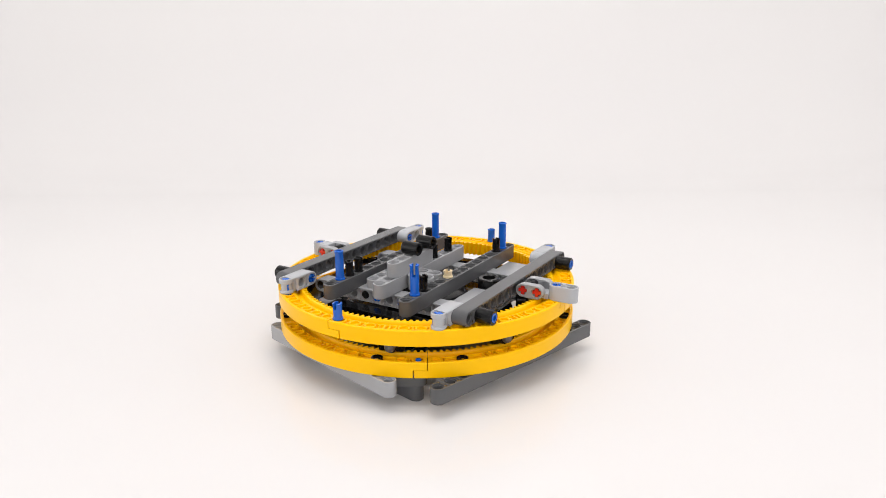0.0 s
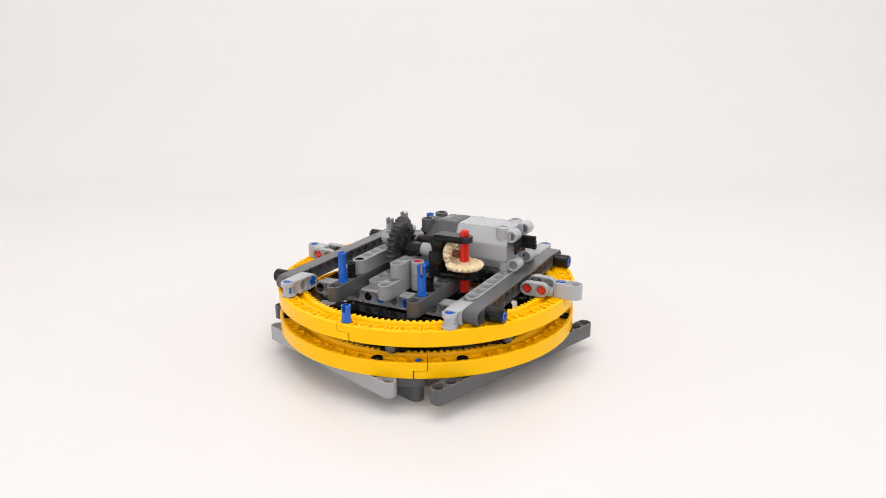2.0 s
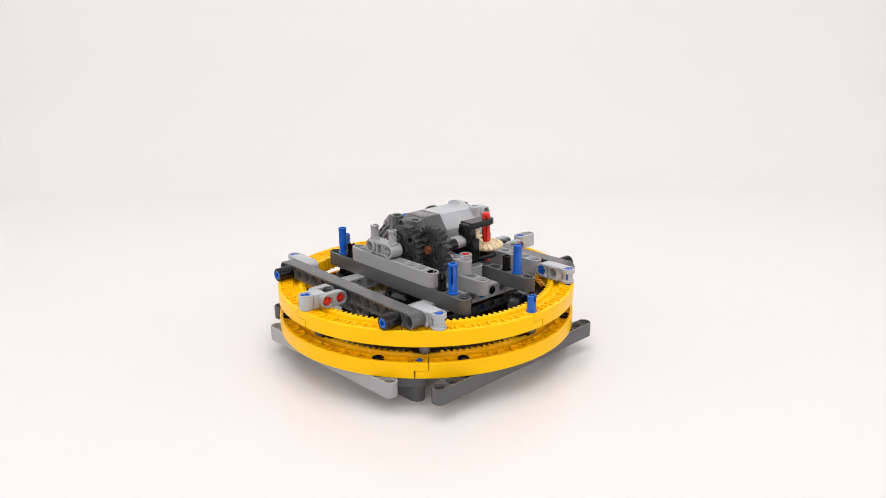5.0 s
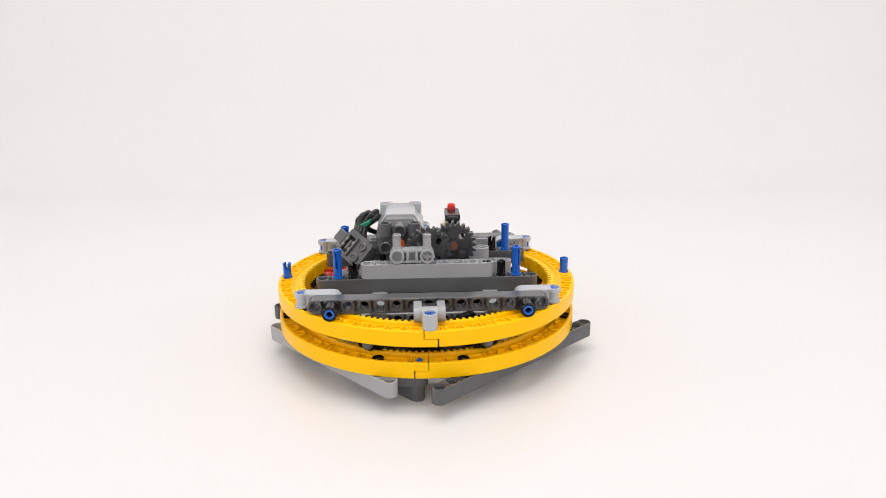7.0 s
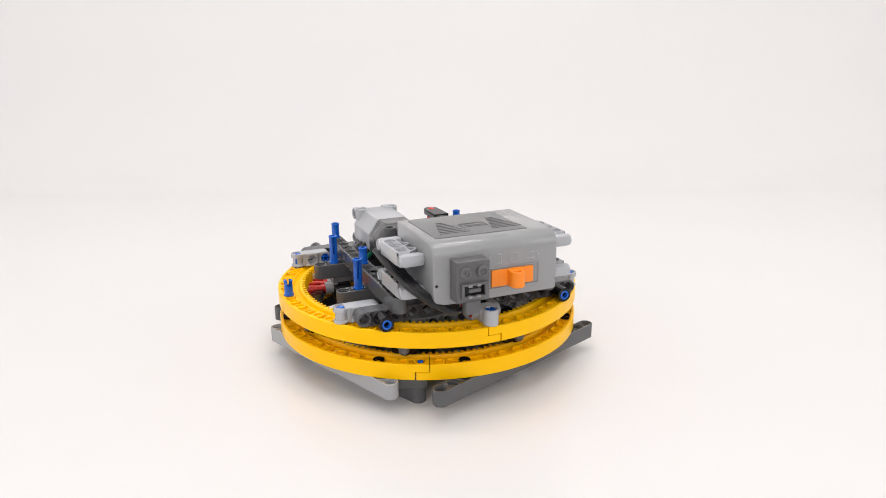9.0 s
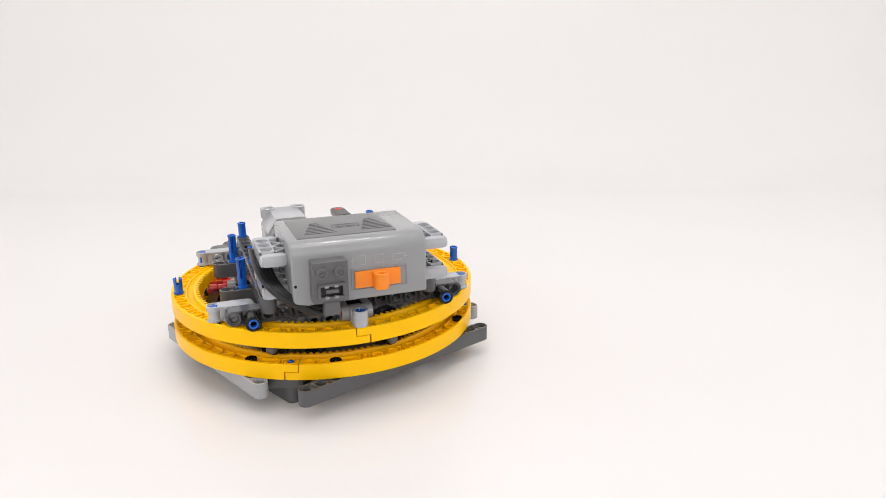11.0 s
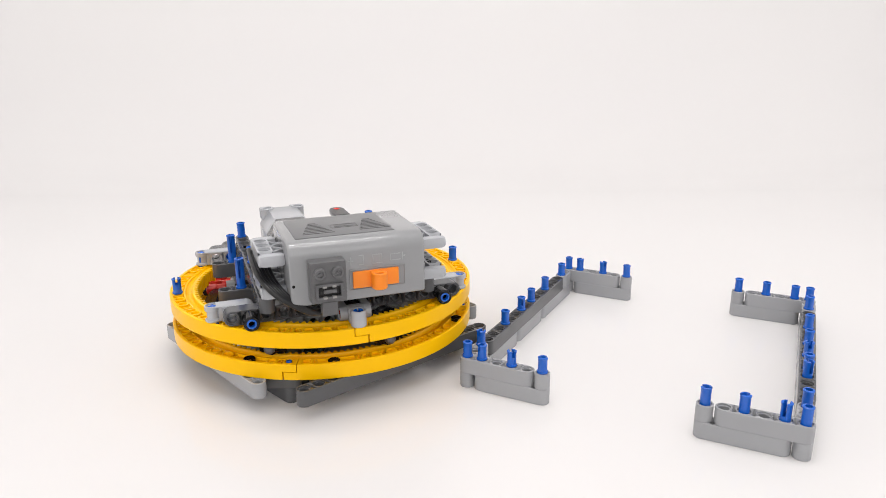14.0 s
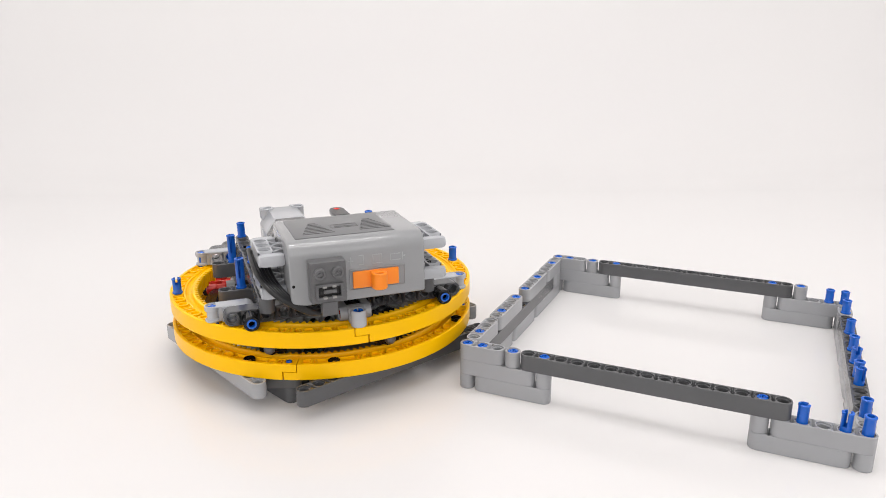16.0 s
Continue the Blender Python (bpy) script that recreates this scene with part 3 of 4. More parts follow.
shaft = thing("drive_shaft", "level axle with dark grey gear and small tan gear", "gear shaft")
HOLES = [(0.88 * math.cos(radians(a)), 0.88 * math.sin(radians(a))) for a in (45, 135, 225, 315)]
part("gear", gear_geo(24, 0.55, HOLES), GEAR, shaft, "dark grey spur gear", at=T(1.85, -0.95, 7.5, 90, 0, 0))
part("sleeve", tube_geo(0.45, 1.1, 0.25), LIGHT, shaft, "light grey sleeve", at=T(1.85, 0.72, 7.5, -90, 0, 0))
part("sleeve", tube_geo(0.45, 1.15, 0.25), BLACK, shaft, "black sleeve", at=T(1.85, -0.48, 7.5, -90, 0, 0))
part("small_gear", bevel_geo(12, 0.82), TAN, shaft, "small tan toothed gear", at=T(1.85, 2.78, 7.5, -90, 0, 0))
g = Geo()
g.lathe([(0.28, -1.6), (0.28, -1.3)], 16, axis="y")
part("axle_end", g, BROWN, shaft, "reddish brown axle end", at=T(1.85, 0, 7.5))
g = Geo()
g.lathe([(0.27, 3.1), (0.27, 3.6), (0.2, 3.64)], 16, axis="y")
part("axle", g, BROWN, shaft, "reddish brown axle", at=T(1.85, 0, 7.5))

nine = thing("liftarm", "light grey nine-hole beam on the long beam", "beam")
part("beam", beam_mesh(9, LIGHT), LIGHT, nine, at=T(-4, -3, 5.87))

pins_block = thing("pin_block", "light grey block with two upright pins and round ends", "connector")
g = Geo()
for x in (-2, 0):
    g.join(tube_geo(0.5, 0.98, 0.32), T(x, -2.51, 7.52, 90, 0, 0))
g.box(-2.3, 0.3, -3.42, -2.58, 7.80, 8.0, 0.05)
g.box(-1.7, -0.3, -3.40, -2.60, 7.08, 7.24, 0.04)
g.box(-1.7, -0.3, -2.85, -2.62, 7.2, 7.85, 0.03)
for x in (-1.3, -0.7):
    g.box(x - 0.09, x + 0.09, -3.42, -2.6, 7.2, 7.85, 0.03)
g.lathe([(0.36, 7.98), (0.36, 8.02), (0.27, 8.02), (0.27, 7.9)], 20, at=(-1, -3, 0))
for x in (-2, 0):
    part("pin", pin_mesh(0.98, LIGHT, "fork"), LIGHT, pins_block, at=T(x, -3, 7.86))
part("block", g, LIGHT, pins_block, at=T(0, 0, -0.14))
part("axle_end", cross_geo(0.28, 0.1, 0.04), MID, pins_block, "dark axle end", at=T(0, -3.44, 7.38, 90, 0, 0))

eleven = thing("liftarm", "light grey beam between the corner connectors", "beam")
part("beam", beam_mesh(11, LIGHT), LIGHT, eleven, at=T(-5, 6, 5))
motor_pins = []
for x in (-3, -5):
    p = thing("connector_pin", "short black pin standing in the light grey beam", "pin", "pins for the motor")
    part("pin", pin_mesh(1.0, BLACK, "fork"), BLACK, p, at=T(x, 6, 6))
    motor_pins.append(p)

second = thing("spur_gear", "dark grey spur gear on a short axle", "gear")
part("gear", gear_geo(24, 0.55, HOLES), GEAR, second, at=T(0.15, -1.95, 7.42, 90, 0, 8))


def motor():
    m = thing("motor", "grey toy motor with pale rear case and dark gearbox nose", "motor")
    cx, cz = -1.85, 7.45

    def loops_y(rows, power, mat, name, label):
        g = Geo()
        ls = []
        for y, hw, hu, hd in rows:
            pts = []
            oct_pts = [(hw, -hd * 0.45), (hw, hu * 0.28), (hw * power, hu), (-hw * power, hu), (-hw, hu * 0.28), (-hw, -hd * 0.45), (-hw * 0.7, -hd), (hw * 0.7, -hd)]
            for k, p in enumerate(oct_pts):
                for q, w in ((oct_pts[k - 1], 0.10), (oct_pts[k - 1], 0.03), (oct_pts[(k + 1) % 8], 0.03), (oct_pts[(k + 1) % 8], 0.10)):
                    pts.append((cx + p[0] + (q[0] - p[0]) * w, y, cz + p[1] + (q[1] - p[1]) * w))
            ls.append(g.add(pts))
        for a, b in zip(ls, ls[1:]):
            g.ring(b, a)
        g.cap(ls[0])
        g.cap(ls[-1], True)
        return part(name, g, mat, m, label)
    loops_y([(2.1, 1.62, 1.35, 1.4), (2.25, 1.72, 1.48, 1.5), (5.8, 1.72, 1.5, 1.5), (6.05, 1.62, 1.42, 1.4)], 0.62, PALE, "rear_case", "pale grey motor case")
    loops_y([(-0.25, 1.45, 1.2, 1.3), (-0.1, 1.55, 1.3, 1.4), (0.55, 1.62, 1.42, 1.5), (0.6, 1.70, 1.48, 1.5), (2.05, 1.74, 1.5, 1.52), (2.12, 1.7, 1.46, 1.5)], 0.56, DARK, "gearbox", "glossy dark grey gearbox nose")
    for dx in (-1.02, 1.02):
        part("lug", tube_geo(0.46, 1.0, 0.29), DARK, m, "dark grey lug with a hole", at=T(cx + dx, -0.3, 7.95))
        part("lug", tube_geo(0.46, 1.05, 0.29), PALE, m, "pale grey lug with a hole", at=T(cx + dx * 1.12, 5.55, 7.98))
        part("lug", tube_geo(0.46, 0.9, 0.29), PALE, m, "pale grey lug with a hole", at=T(cx + dx * 1.12, 5.75, 6.0))
        part("cross_lug", tube_geo(0.44, 0.92, 0.29), PALE, m, "pale grey lug with a level hole", at=T(cx + dx * 1.12 - 0.46, 6.32, 8.5, 0, 90, 0))
        part("cross_lug", tube_geo(0.44, 0.92, 0.29), PALE, m, "pale grey lug with a level hole", at=T(cx + dx * 1.12 - 0.46, 6.52, 6.5, 0, 90, 0))
        g = Geo()
        g.box(cx + dx - 0.38, cx + dx + 0.42, 5.6, 6.3, 8.05, 8.92, 0.06)
        part("lug_web", g, PALE, m)
    for dx, dz in ((-1.0, -0.25), (0.0, 0.95), (1.0, -0.25), (0, -1.0)):
        part("nose_hole", tube_geo(0.45, 1.3, 0.31), DARK, m, at=T(cx + dx, 0.55, cz + dz, 90, 0, 0))
    part("output", tube_geo(0.34, 0.5, 0.17), RUST, m, "orange output socket", at=T(cx, -0.25, cz, 90, 0, 0))
    g = Geo()
    g.box(cx - 1.3, cx + 1.3, 0.2, 5.6, 5.95, 6.3, 0.08)
    part("underside", g, DARK, m)
    return m


mot = motor()
cable = thing("cable_bundle", "coiled black cable tied with a green wire", "cable")
for k in range(9):
    dx, dy, dz = 0.5 * math.cos(2.4 * k), 0.45 * math.sin(2.4 * k), 0.12 * (k % 4)
    curve_part("loop", [(-5.0 + dx * 0.6, 2.0 + dy, 6.4), (-5.1 + dx, 3.2 + dy, 6.9), (-4.85 + dx * 0.55, 4.3 + dy * 0.5, 7.5 + dz * 0.5), (-4.45 + dx * 1.5, 4.9 + dy * 1.5, 7.95 + dz), (-4.05 + dx * 1.5, 5.3 + dy, 8.05 + dz),
                        (-4.3 + dx, 5.2, 7.9), (-4.7 + dx * 0.4, 4.7, 7.5), (-4.3, 5.2, 6.9), (-3.5, 5.9, 6.5)], 0.2, RUBBER, cable)
for k in range(2):
    curve_part("tie", [(-4.75 + 0.62 * math.cos(a), 4.45 + 0.62 * math.sin(a), 7.62 + 0.14 * k + 0.25 * math.cos(a)) for a in [TAU * q / 12 for q in range(13)]], 0.1, GREEN, cable, "green wire tie")
g = Geo()
for k in range(6):
    g.lathe([(0.07, 0.0), (0.11, 0.05), (0.11, 1.15), (0.07, 1.2)], 10, axis="x", at=(-1.7 + 0.05 * (k % 2), 6.55, 7.3 + 0.19 * k))
    g.lathe([(0.07, 0.0), (0.11, 0.05), (0.11, 1.4), (0.07, 1.45)], 10, axis="y", at=(-1.95 + 0.04 * k, 6.1 + 0.03 * (k % 2), 7.45 + 0.155 * k))
part("folded_cable", g, RUBBER, cable)


def plug():
    p = thing("cable_plug", "dark grey cable plug with two studs and metal contacts", "plug")
    g = Geo()
    g.box(-1.0, 1.0, -0.95, 0.0, -1.0, 1.35, 0.08)
    part("body", g, PLUG, p)
    for x in (-0.5, 0.5):
        g = Geo()
        g.lathe([(0.33, -0.93), (0.33, -1.12), (0.29, -1.15), (0.2, -1.15), (0.18, -1.08), (0.08, -1.08), (0.06, -1.13)], 20, axis="y")
        part("stud", g, PLUG, p, at=T(x, 0, 0.75))
    g = Geo()
    g.box(-0.78, 0.78, -1.17, -0.90, -0.75, -0.6, 0.03)
    g.box(-0.78, 0.78, -1.17, -0.90, 0.0, 0.15, 0.03)
    g.box(-0.78, -0.62, -1.17, -0.90, -0.7, 0.1, 0.03)
    g.box(0.62, 0.78, -1.17, -0.90, -0.7, 0.1, 0.03)
    part("socket_rim", g, PLUG, p)
    for x in (-0.32, 0.2):
        for z in (-0.64, 0.0):
            g = Geo()
            g.box(x - 0.06, x + 0.16, -1.19, -0.95, z - 0.06, z + 0.06, 0.02)
            part("contact", g, STEEL, p, "metal contact")
    g = Geo()
    g.box(-0.32, 0.4, -1.08, -0.93, -0.42, -0.2, 0.04)
    part("socket_tongue", g, PLUG, p)
    # black plate on the face, painting the shade inside the recess
    g = Geo()
    g.box(-0.62, 0.62, -0.98, -0.94, -0.6, 0.02, 0.01)
    part("socket", g, BLACK, p)
    g = Geo()
    g.box(-0.45, 0.45, -1.0, -0.4, -1.75, -0.95, 0.08)
    part("strain_relief", g, PLUG, p)
    return p


plg = plug()

pinion = thing("pinion", "small light grey gear on the motor shaft", "gear")
part("gear", gear_geo(8, 0.9, hub=0.25), LIGHT, pinion, at=T(-1.75, -1.0, 7.45, 90, 0, 0))
part("bush", tube_geo(0.36, 0.5, 0.16), LIGHT, pinion, at=T(-1.75, -1.45, 7.45, 90, 0, 0))

cross_l = thing("liftarm", "dark grey beam laid across the long beams", "beam", "beams under the battery box")
part("beam", beam_mesh(15, DARK), DARK, cross_l, at=T(-5, -8, 5.87, 0, 0, 90))
cross_r = thing("liftarm", "dark grey beam laid across the long beams", "beam", "beams under the battery box")
part("beam", beam_mesh(15, DARK), DARK, cross_r, at=T(5, -8, 5.87, 0, 0, 90))
box_pins = []
for x in (-5, 5):
    for y in (-8, -7):
        p = thing("connector_pin", "short black pin standing in the dark grey beam", "pin", "pins for the battery box")
        part("pin", pin_mesh(1.0, BLACK, "fork"), BLACK, p, at=T(x, y, 6.87, 0, 0, 40 * x + 10 * y))
        box_pins.append(p)
left_pins = []
for x, y, z, h in ((-5, 6, 6.87, 1.1), (-5, -1, 6.87, 1.1), (5, 6, 6.87, 1.1)):
    p = thing("connector_pin", "blue pin standing in the dark grey beam", "pin", "blue pins beside the battery box")
    part("pin", pin_mesh(h, BLUE, "window"), BLUE, p, at=T(x, y, z, 0, 0, 70))
    left_pins.append(p)


BOX_AT = (-0.63, -2.12, 0.92)


def battery():
    X0, X1, Y0, Y1, Z0, Z1 = -3.48, 4.78, -9.1, -2.95, 6.3, 10.12
    b = thing("battery_box", "grey toy battery box with orange switch and vented lid", "battery box")
    g = Geo()
    bm = bmesh.new()
    bmesh.ops.create_cube(bm, size=1)
    for v in bm.verts:
        v.co = Vector(((X0 + X1) / 2 + v.co.x * (X1 - X0), (Y0 + Y1) / 2 + v.co.y * (Y1 - Y0), (Z0 + Z1) / 2 + v.co.z * (Z1 - Z0)))
    long_e = [e for e in bm.edges if abs(e.verts[0].co.x - e.verts[1].co.x) > 1 and e.verts[0].co.z > 9 and e.verts[0].co.y < -6]
    bmesh.ops.bevel(bm, geom=long_e, offset=0.95, segments=8, affect="EDGES", profile=0.5)
    rest = [e for e in bm.edges if e.calc_face_angle(0) > 0.6]
    bmesh.ops.bevel(bm, geom=rest, offset=0.16, segments=3, affect="EDGES", profile=0.5)
    g.take(bm)
    bm.free()
    part("case", g, CASE, b, "glossy light grey case")
    # lid panel and vents
    lid = Geo()
    lid.box(X0 + 0.6, X1 - 1.6, Y0 + 1.05, Y1 - 0.4, Z1 - 0.1, Z1 + 0.045, 0.04)
    lp = part("lid", lid, LID, b, "darker grey lid panel")
    # darker raised bars stand for the shade in the vent slots
    for cx in (X0 + 2.15, X1 - 2.6):
        for k in range(8):
            w = 0.98 - 0.105 * k
            v = Geo()
            y = Y0 + 1.75 + 0.34 * k
            v.box(cx - w, cx + w, y, y + 0.15, Z1 + 0.03, Z1 + 0.075, 0.015)
            part("vent_rib", v, PLUG, lp)
    lg = Geo()
    mx, my = (X0 + X1 - 0.35) / 2, (Y0 + Y1) / 2
    for a in ((mx - 0.85, mx + 0.85, my - 0.4, my - 0.34), (mx - 0.85, mx + 0.85, my + 0.34, my + 0.4), (mx - 0.85, mx - 0.79, my - 0.34, my + 0.34), (mx + 0.79, mx + 0.85, my - 0.34, my + 0.34), (mx - 0.6, mx + 0.6, my - 0.16, my + 0.16)):
        lg.box(*a, Z1 + 0.03, Z1 + 0.07, 0.01)
    part("badge", lg, PLUG, lp, "plain raised badge")
    # end frames with holes
    for s, xe in ((-1, X0), (1, X1)):
        xo = xe + s * (1.5 if s < 0 else 1.85)
        for z in (8.42, 6.42):
            e = Geo()
            for i in range(3):
                cell(e, i, "hole", False, False, ident, w=0.46, z1=0.88)
            part("end_beam", e, PALE, b, "pale grey perforated end beam", at=T(xo - s * 0.47, -6.55, z, 0, 0, 90))
            lo, hi = min(xe - s * 0.05, xo), max(xe - s * 0.05, xo)
            w = Geo()
            w.box(lo, hi, -7.87, -7.07, z + 0.06, z + 0.84, 0.3)
            part("end_wall", w, PALE, b, "solid end of the frame")
            w = Geo()
            w.box(lo, hi, -4.03, -3.2, z + 0.06, z + 0.84, 0.3)
            part("end_wall", w, PALE, b, "solid end of the frame")
            for y in (-7.47, -3.6):
                part("end_hole", tube_geo(0.36, 0.3, 0.27), PALE, b, at=T(xo + s * 0.03, y, z + 0.44, 0, -s * 90, 0))
            n0, n1 = min(xe - s * 0.05, xo - s * 0.9), max(xe - s * 0.05, xo - s * 0.9)
            for y, turn in ((-6.6, 40), (-6.0, -40), (-5.4, 40), (-4.8, -40)):
                w = Geo()
                w.box(n0 - 0.12, n1 + 0.12, -0.07, 0.07, z + 0.08, z + 0.8, 0.02)
                c = (n0 + n1) / 2
                w.move(T(-c, 0, 0))
                part("end_rib", w, PALE, b, at=T(c, y, 0, 0, 0, turn))
            w = Geo()
            w.box(n0, n1, -7.1, -4.0, z + 0.02, z + 0.12, 0.02)
            part("end_floor", w, PALE, b)
    # switch
    sw = Geo()
    sw.box(0.05, 3.45, Y0 - 0.012, Y0 + 0.1, 6.95, 8.2, 0.2)
    part("switch_recess", sw, MID, b, "darker switch recess")
    rim = Geo()
    for a in ((0.0, 3.5, 8.17, 8.25), (0.0, 3.5, 6.9, 6.98), (0.0, 0.08, 6.9, 8.25), (3.42, 3.5, 6.9, 8.25)):
        rim.box(a[0], a[1], Y0 - 0.06, Y0 + 0.05, a[2], a[3], 0.03)
    part("switch_rim", rim, CASE, b, "raised rim of the switch slot")
    sl = Geo()
    sl.box(0.2, 3.05, Y0 - 0.14, Y0 + 0.05, 7.05, 8.1, 0.08)
    s = part("switch", sl, ORANGE, b, "orange sliding switch")
    part("knob", tube_geo(0.47, 1.0, 0.27), ORANGE, s, at=T(1.72, Y0 - 0.5, 7.05))
    sb = Geo()
    sb.box(1.27, 2.17, Y0 - 0.5, Y0, 7.06, 8.04, 0.05)
    part("knob_stem", sb, ORANGE, s)
    # socket plate
    pl = Geo()
    pl.box(-2.42, -0.42, Y0 - 0.06, Y0 + 0.1, 6.55, 9.1, 0.06)
    part("socket_plate", pl, MID, b, "darker grey socket plate")
    # pale marks
    for x0, x1, z0, z1 in ((0.10, 0.16, 8.5, 9.0), (-0.02, 0.28, 8.72, 8.78), (0.62, 0.92, 8.45, 8.5), (0.86, 0.92, 8.5, 9.02), (0.62, 0.92, 9.02, 9.07),
                           (1.45, 2.05, 8.45, 8.5), (1.45, 2.05, 8.98, 9.03), (1.45, 1.5, 8.5, 8.98), (2.0, 2.05, 8.5, 8.98),
                           (2.55, 3.2, 8.9, 8.95), (2.55, 3.2, 8.52, 8.57), (2.55, 2.6, 8.57, 8.9), (3.3, 3.36, 8.5, 8.98), (3.36, 3.5, 8.7, 8.78)):
        q = Geo()
        q.box(x0, x1, Y0 - 0.015, Y0 + 0.05, z0, z1, 0.005)
        part("mark", q, PRINT, b, "pale embossed mark")
    # no real hole: a black disc paints the shade in it
    sc = Geo()
    sc.lathe([(0.09, Y0 - 0.02), (0.09, Y0 + 0.05)], 16, axis="y", at=(-3.3, 0, 7.6))
    part("screw_hole", sc, BLACK, b)
    for ob in b.children:
        at = ob.matrix_basis.translation * 0.954 + Vector(BOX_AT) * U
        ob.matrix_basis = Matrix.Translation(at) @ ob.matrix_basis.to_3x3().to_4x4() @ Matrix.Scale(0.954, 4)
    return b


bat = battery()
run = thing("cable_run", "flat black four-wire cable hanging in front of the end frame", "cable")
for k in range(5):
    o = 0.22 * k
    path = [(-5.1 + o, -3.2, 8.4), (-5.25 + o, -6.3, 8.15 - o * 0.4), (-4.8 + o, -8.3, 7.5 - o * 0.4), (-3.9 + o * 0.9, -8.95, 6.75 - o * 0.35), (-2.9 + o * 0.7, -9.0, 6.1 - o * 0.2), (-2.2 + o * 0.35, -8.9, 5.65), (-1.6 + o * 0.1, -8.8, 5.85)]
    curve_part("wire", [tuple(0.954 * c + d for c, d in zip(q, BOX_AT)) for q in path], 0.16, RUBBER, run)


# ---- the rectangular frame of beams ----
def frame_pin(parent, x, y, z, h=1.0, style="fork", rz=0):
    part("pin", pin_mesh(h, BLUE, style), BLUE, parent, "blue pin", at=T(x, y, z, 0, 0, rz))


def foot(parent, x0, y, sx):
    """The two lower layers at a corner; sx: the way it runs along x."""
    rz = 0 if sx > 0 else 180
    layer_beam(parent, 1, x0, y, 0, 0, LIGHT, "", "round_end")
    layer_beam(parent, 5, x0 + sx, y, 0, rz, LIGHT, "light grey beam")
    layer_beam(parent, 5, x0, y, 1, rz, LIGHT, "light grey beam")


def column_low(parent, x):
    layer_beam(parent, 7, x, 1, 0, 90, LIGHT, "light grey beam")
    layer_beam(parent, 5, x, 8, 0, 90, LIGHT, "light grey beam")
    layer_beam(parent, 7, x, 13, 0, 90, LIGHT, "light grey beam")
    layer_beam(parent, 2, x, 1, 1, 90, LIGHT, "light grey beam")
    layer_beam(parent, 15, x, 3, 1, 90, DARK, "dark grey long beam")
    layer_beam(parent, 2, x, 18, 1, 90, LIGHT, "light grey beam")


COL = (2, 6, 9, 11, 14, 18)
left_parts = []
for y in (0, 20):
    t = thing("beam_corner", "corner of light grey beams with upright blue pins", "beam frame", "corners of the frame")
    foot(t, 0, y, 1)
    layer_beam(t, 1, 5, y, 1, 0, LIGHT, "", "round_end")
    for x in (0, 1, 3, 5):
        frame_pin(t, x, y, 2, 1.0, "fork" if (x + y) % 2 else "window", 40 * x + 13)
    left_parts.append(t)
left_col = thing("beam_side", "long side of grey beams set with upright blue pins", "beam frame", "sides of the frame")
column_low(left_col, 0)
for i, j in enumerate(COL):
    frame_pin(left_col, 0, j, 2, 1.0, "fork" if i % 3 == 0 else "window", 33 * j)

near_low = thing("foot_beam", "light grey beam on the sheet with tall blue pins", "beam frame")
layer_beam(near_low, 5, 17, 0, 0, 0, LIGHT, "light grey beam")
for x, st in ((17, "fork"), (19, "fork"), (21, "fork")):
    frame_pin(near_low, x, 0, 1, 2.0, st, 20 * x)
col_low = thing("foot_beam", "light grey beam on the sheet with tall blue pins", "beam frame")
layer_beam(col_low, 8, 22, 0, 0, 90, LIGHT, "light grey beam")
for j, st in ((0, "window"), (2, "window"), (6, "fork"), (7, "window")):
    frame_pin(col_low, 22, j, 1, 2.0, st, 50 * j)
near_mid = thing("liftarm", "light grey five-hole beam pressed over tall blue pins", "beam")
part("beam", beam_mesh(5, LIGHT), LIGHT, near_mid, at=T(18, 0, 1))
col_mid = thing("beam_side", "long dark grey beam with upright blue pins", "beam frame", "sides of the frame")
layer_beam(col_mid, 5, 22, 8, 0, 90, LIGHT, "light grey beam")
layer_beam(col_mid, 2, 22, 1, 1, 90, LIGHT, "light grey beam")
layer_beam(col_mid, 15, 22, 3, 1, 90, DARK, "dark grey long beam")
for j, st in ((9, "fork"), (11, "window"), (14, "fork")):
    frame_pin(col_mid, 22, j, 2, 1.0, st, 50 * j)
col_far = thing("beam_side", "light grey beam ending the long side, with blue pins", "beam frame", "sides of the frame")
layer_beam(col_far, 7, 22, 13, 0, 90, LIGHT, "light grey beam")
layer_beam(col_far, 2, 22, 18, 1, 90, LIGHT, "light grey beam")
frame_pin(col_far, 22, 18, 2, 1.0, "window", 10)
ends = []
for y in (0, 20):
    e = thing("round_beam_end", "light grey single-hole round beam on the corner", "beam")
    part("beam", beam_mesh(1, LIGHT), LIGHT, e, at=T(17, y, 1))
    ends.append(e)
foot_far = thing("beam_corner", "corner of light grey beams with upright blue pins", "beam frame", "corners of the frame")
foot(foot_far, 22, 20, -1)
for x, st in ((19, "window"), (21, "window"), (22, "fork")):
    frame_pin(foot_far, x, 20, 2, 1.0, st, 25 * x)
frame_pin(foot_far, 17, 20, 1, 2.0, "window", 15)

plus_mesh = mesh_of("pin_end", slotted_end(0.30, 0.07, 0.3), BLUE)


def top_beam(n, x, y, rz, mat, label):
    t = thing("liftarm", label, "beam", "top beams of the frame")
    part("beam", beam_mesh(n, mat), mat, t, at=T(x, y, 2, 0, 0, rz))
    return t


def pin_tops(parent, spots):
    for x, y in spots:
        part("pin_end", plus_mesh, BLUE, parent, "blue pin end flush with the beam", at=T(x, y, 2.9))


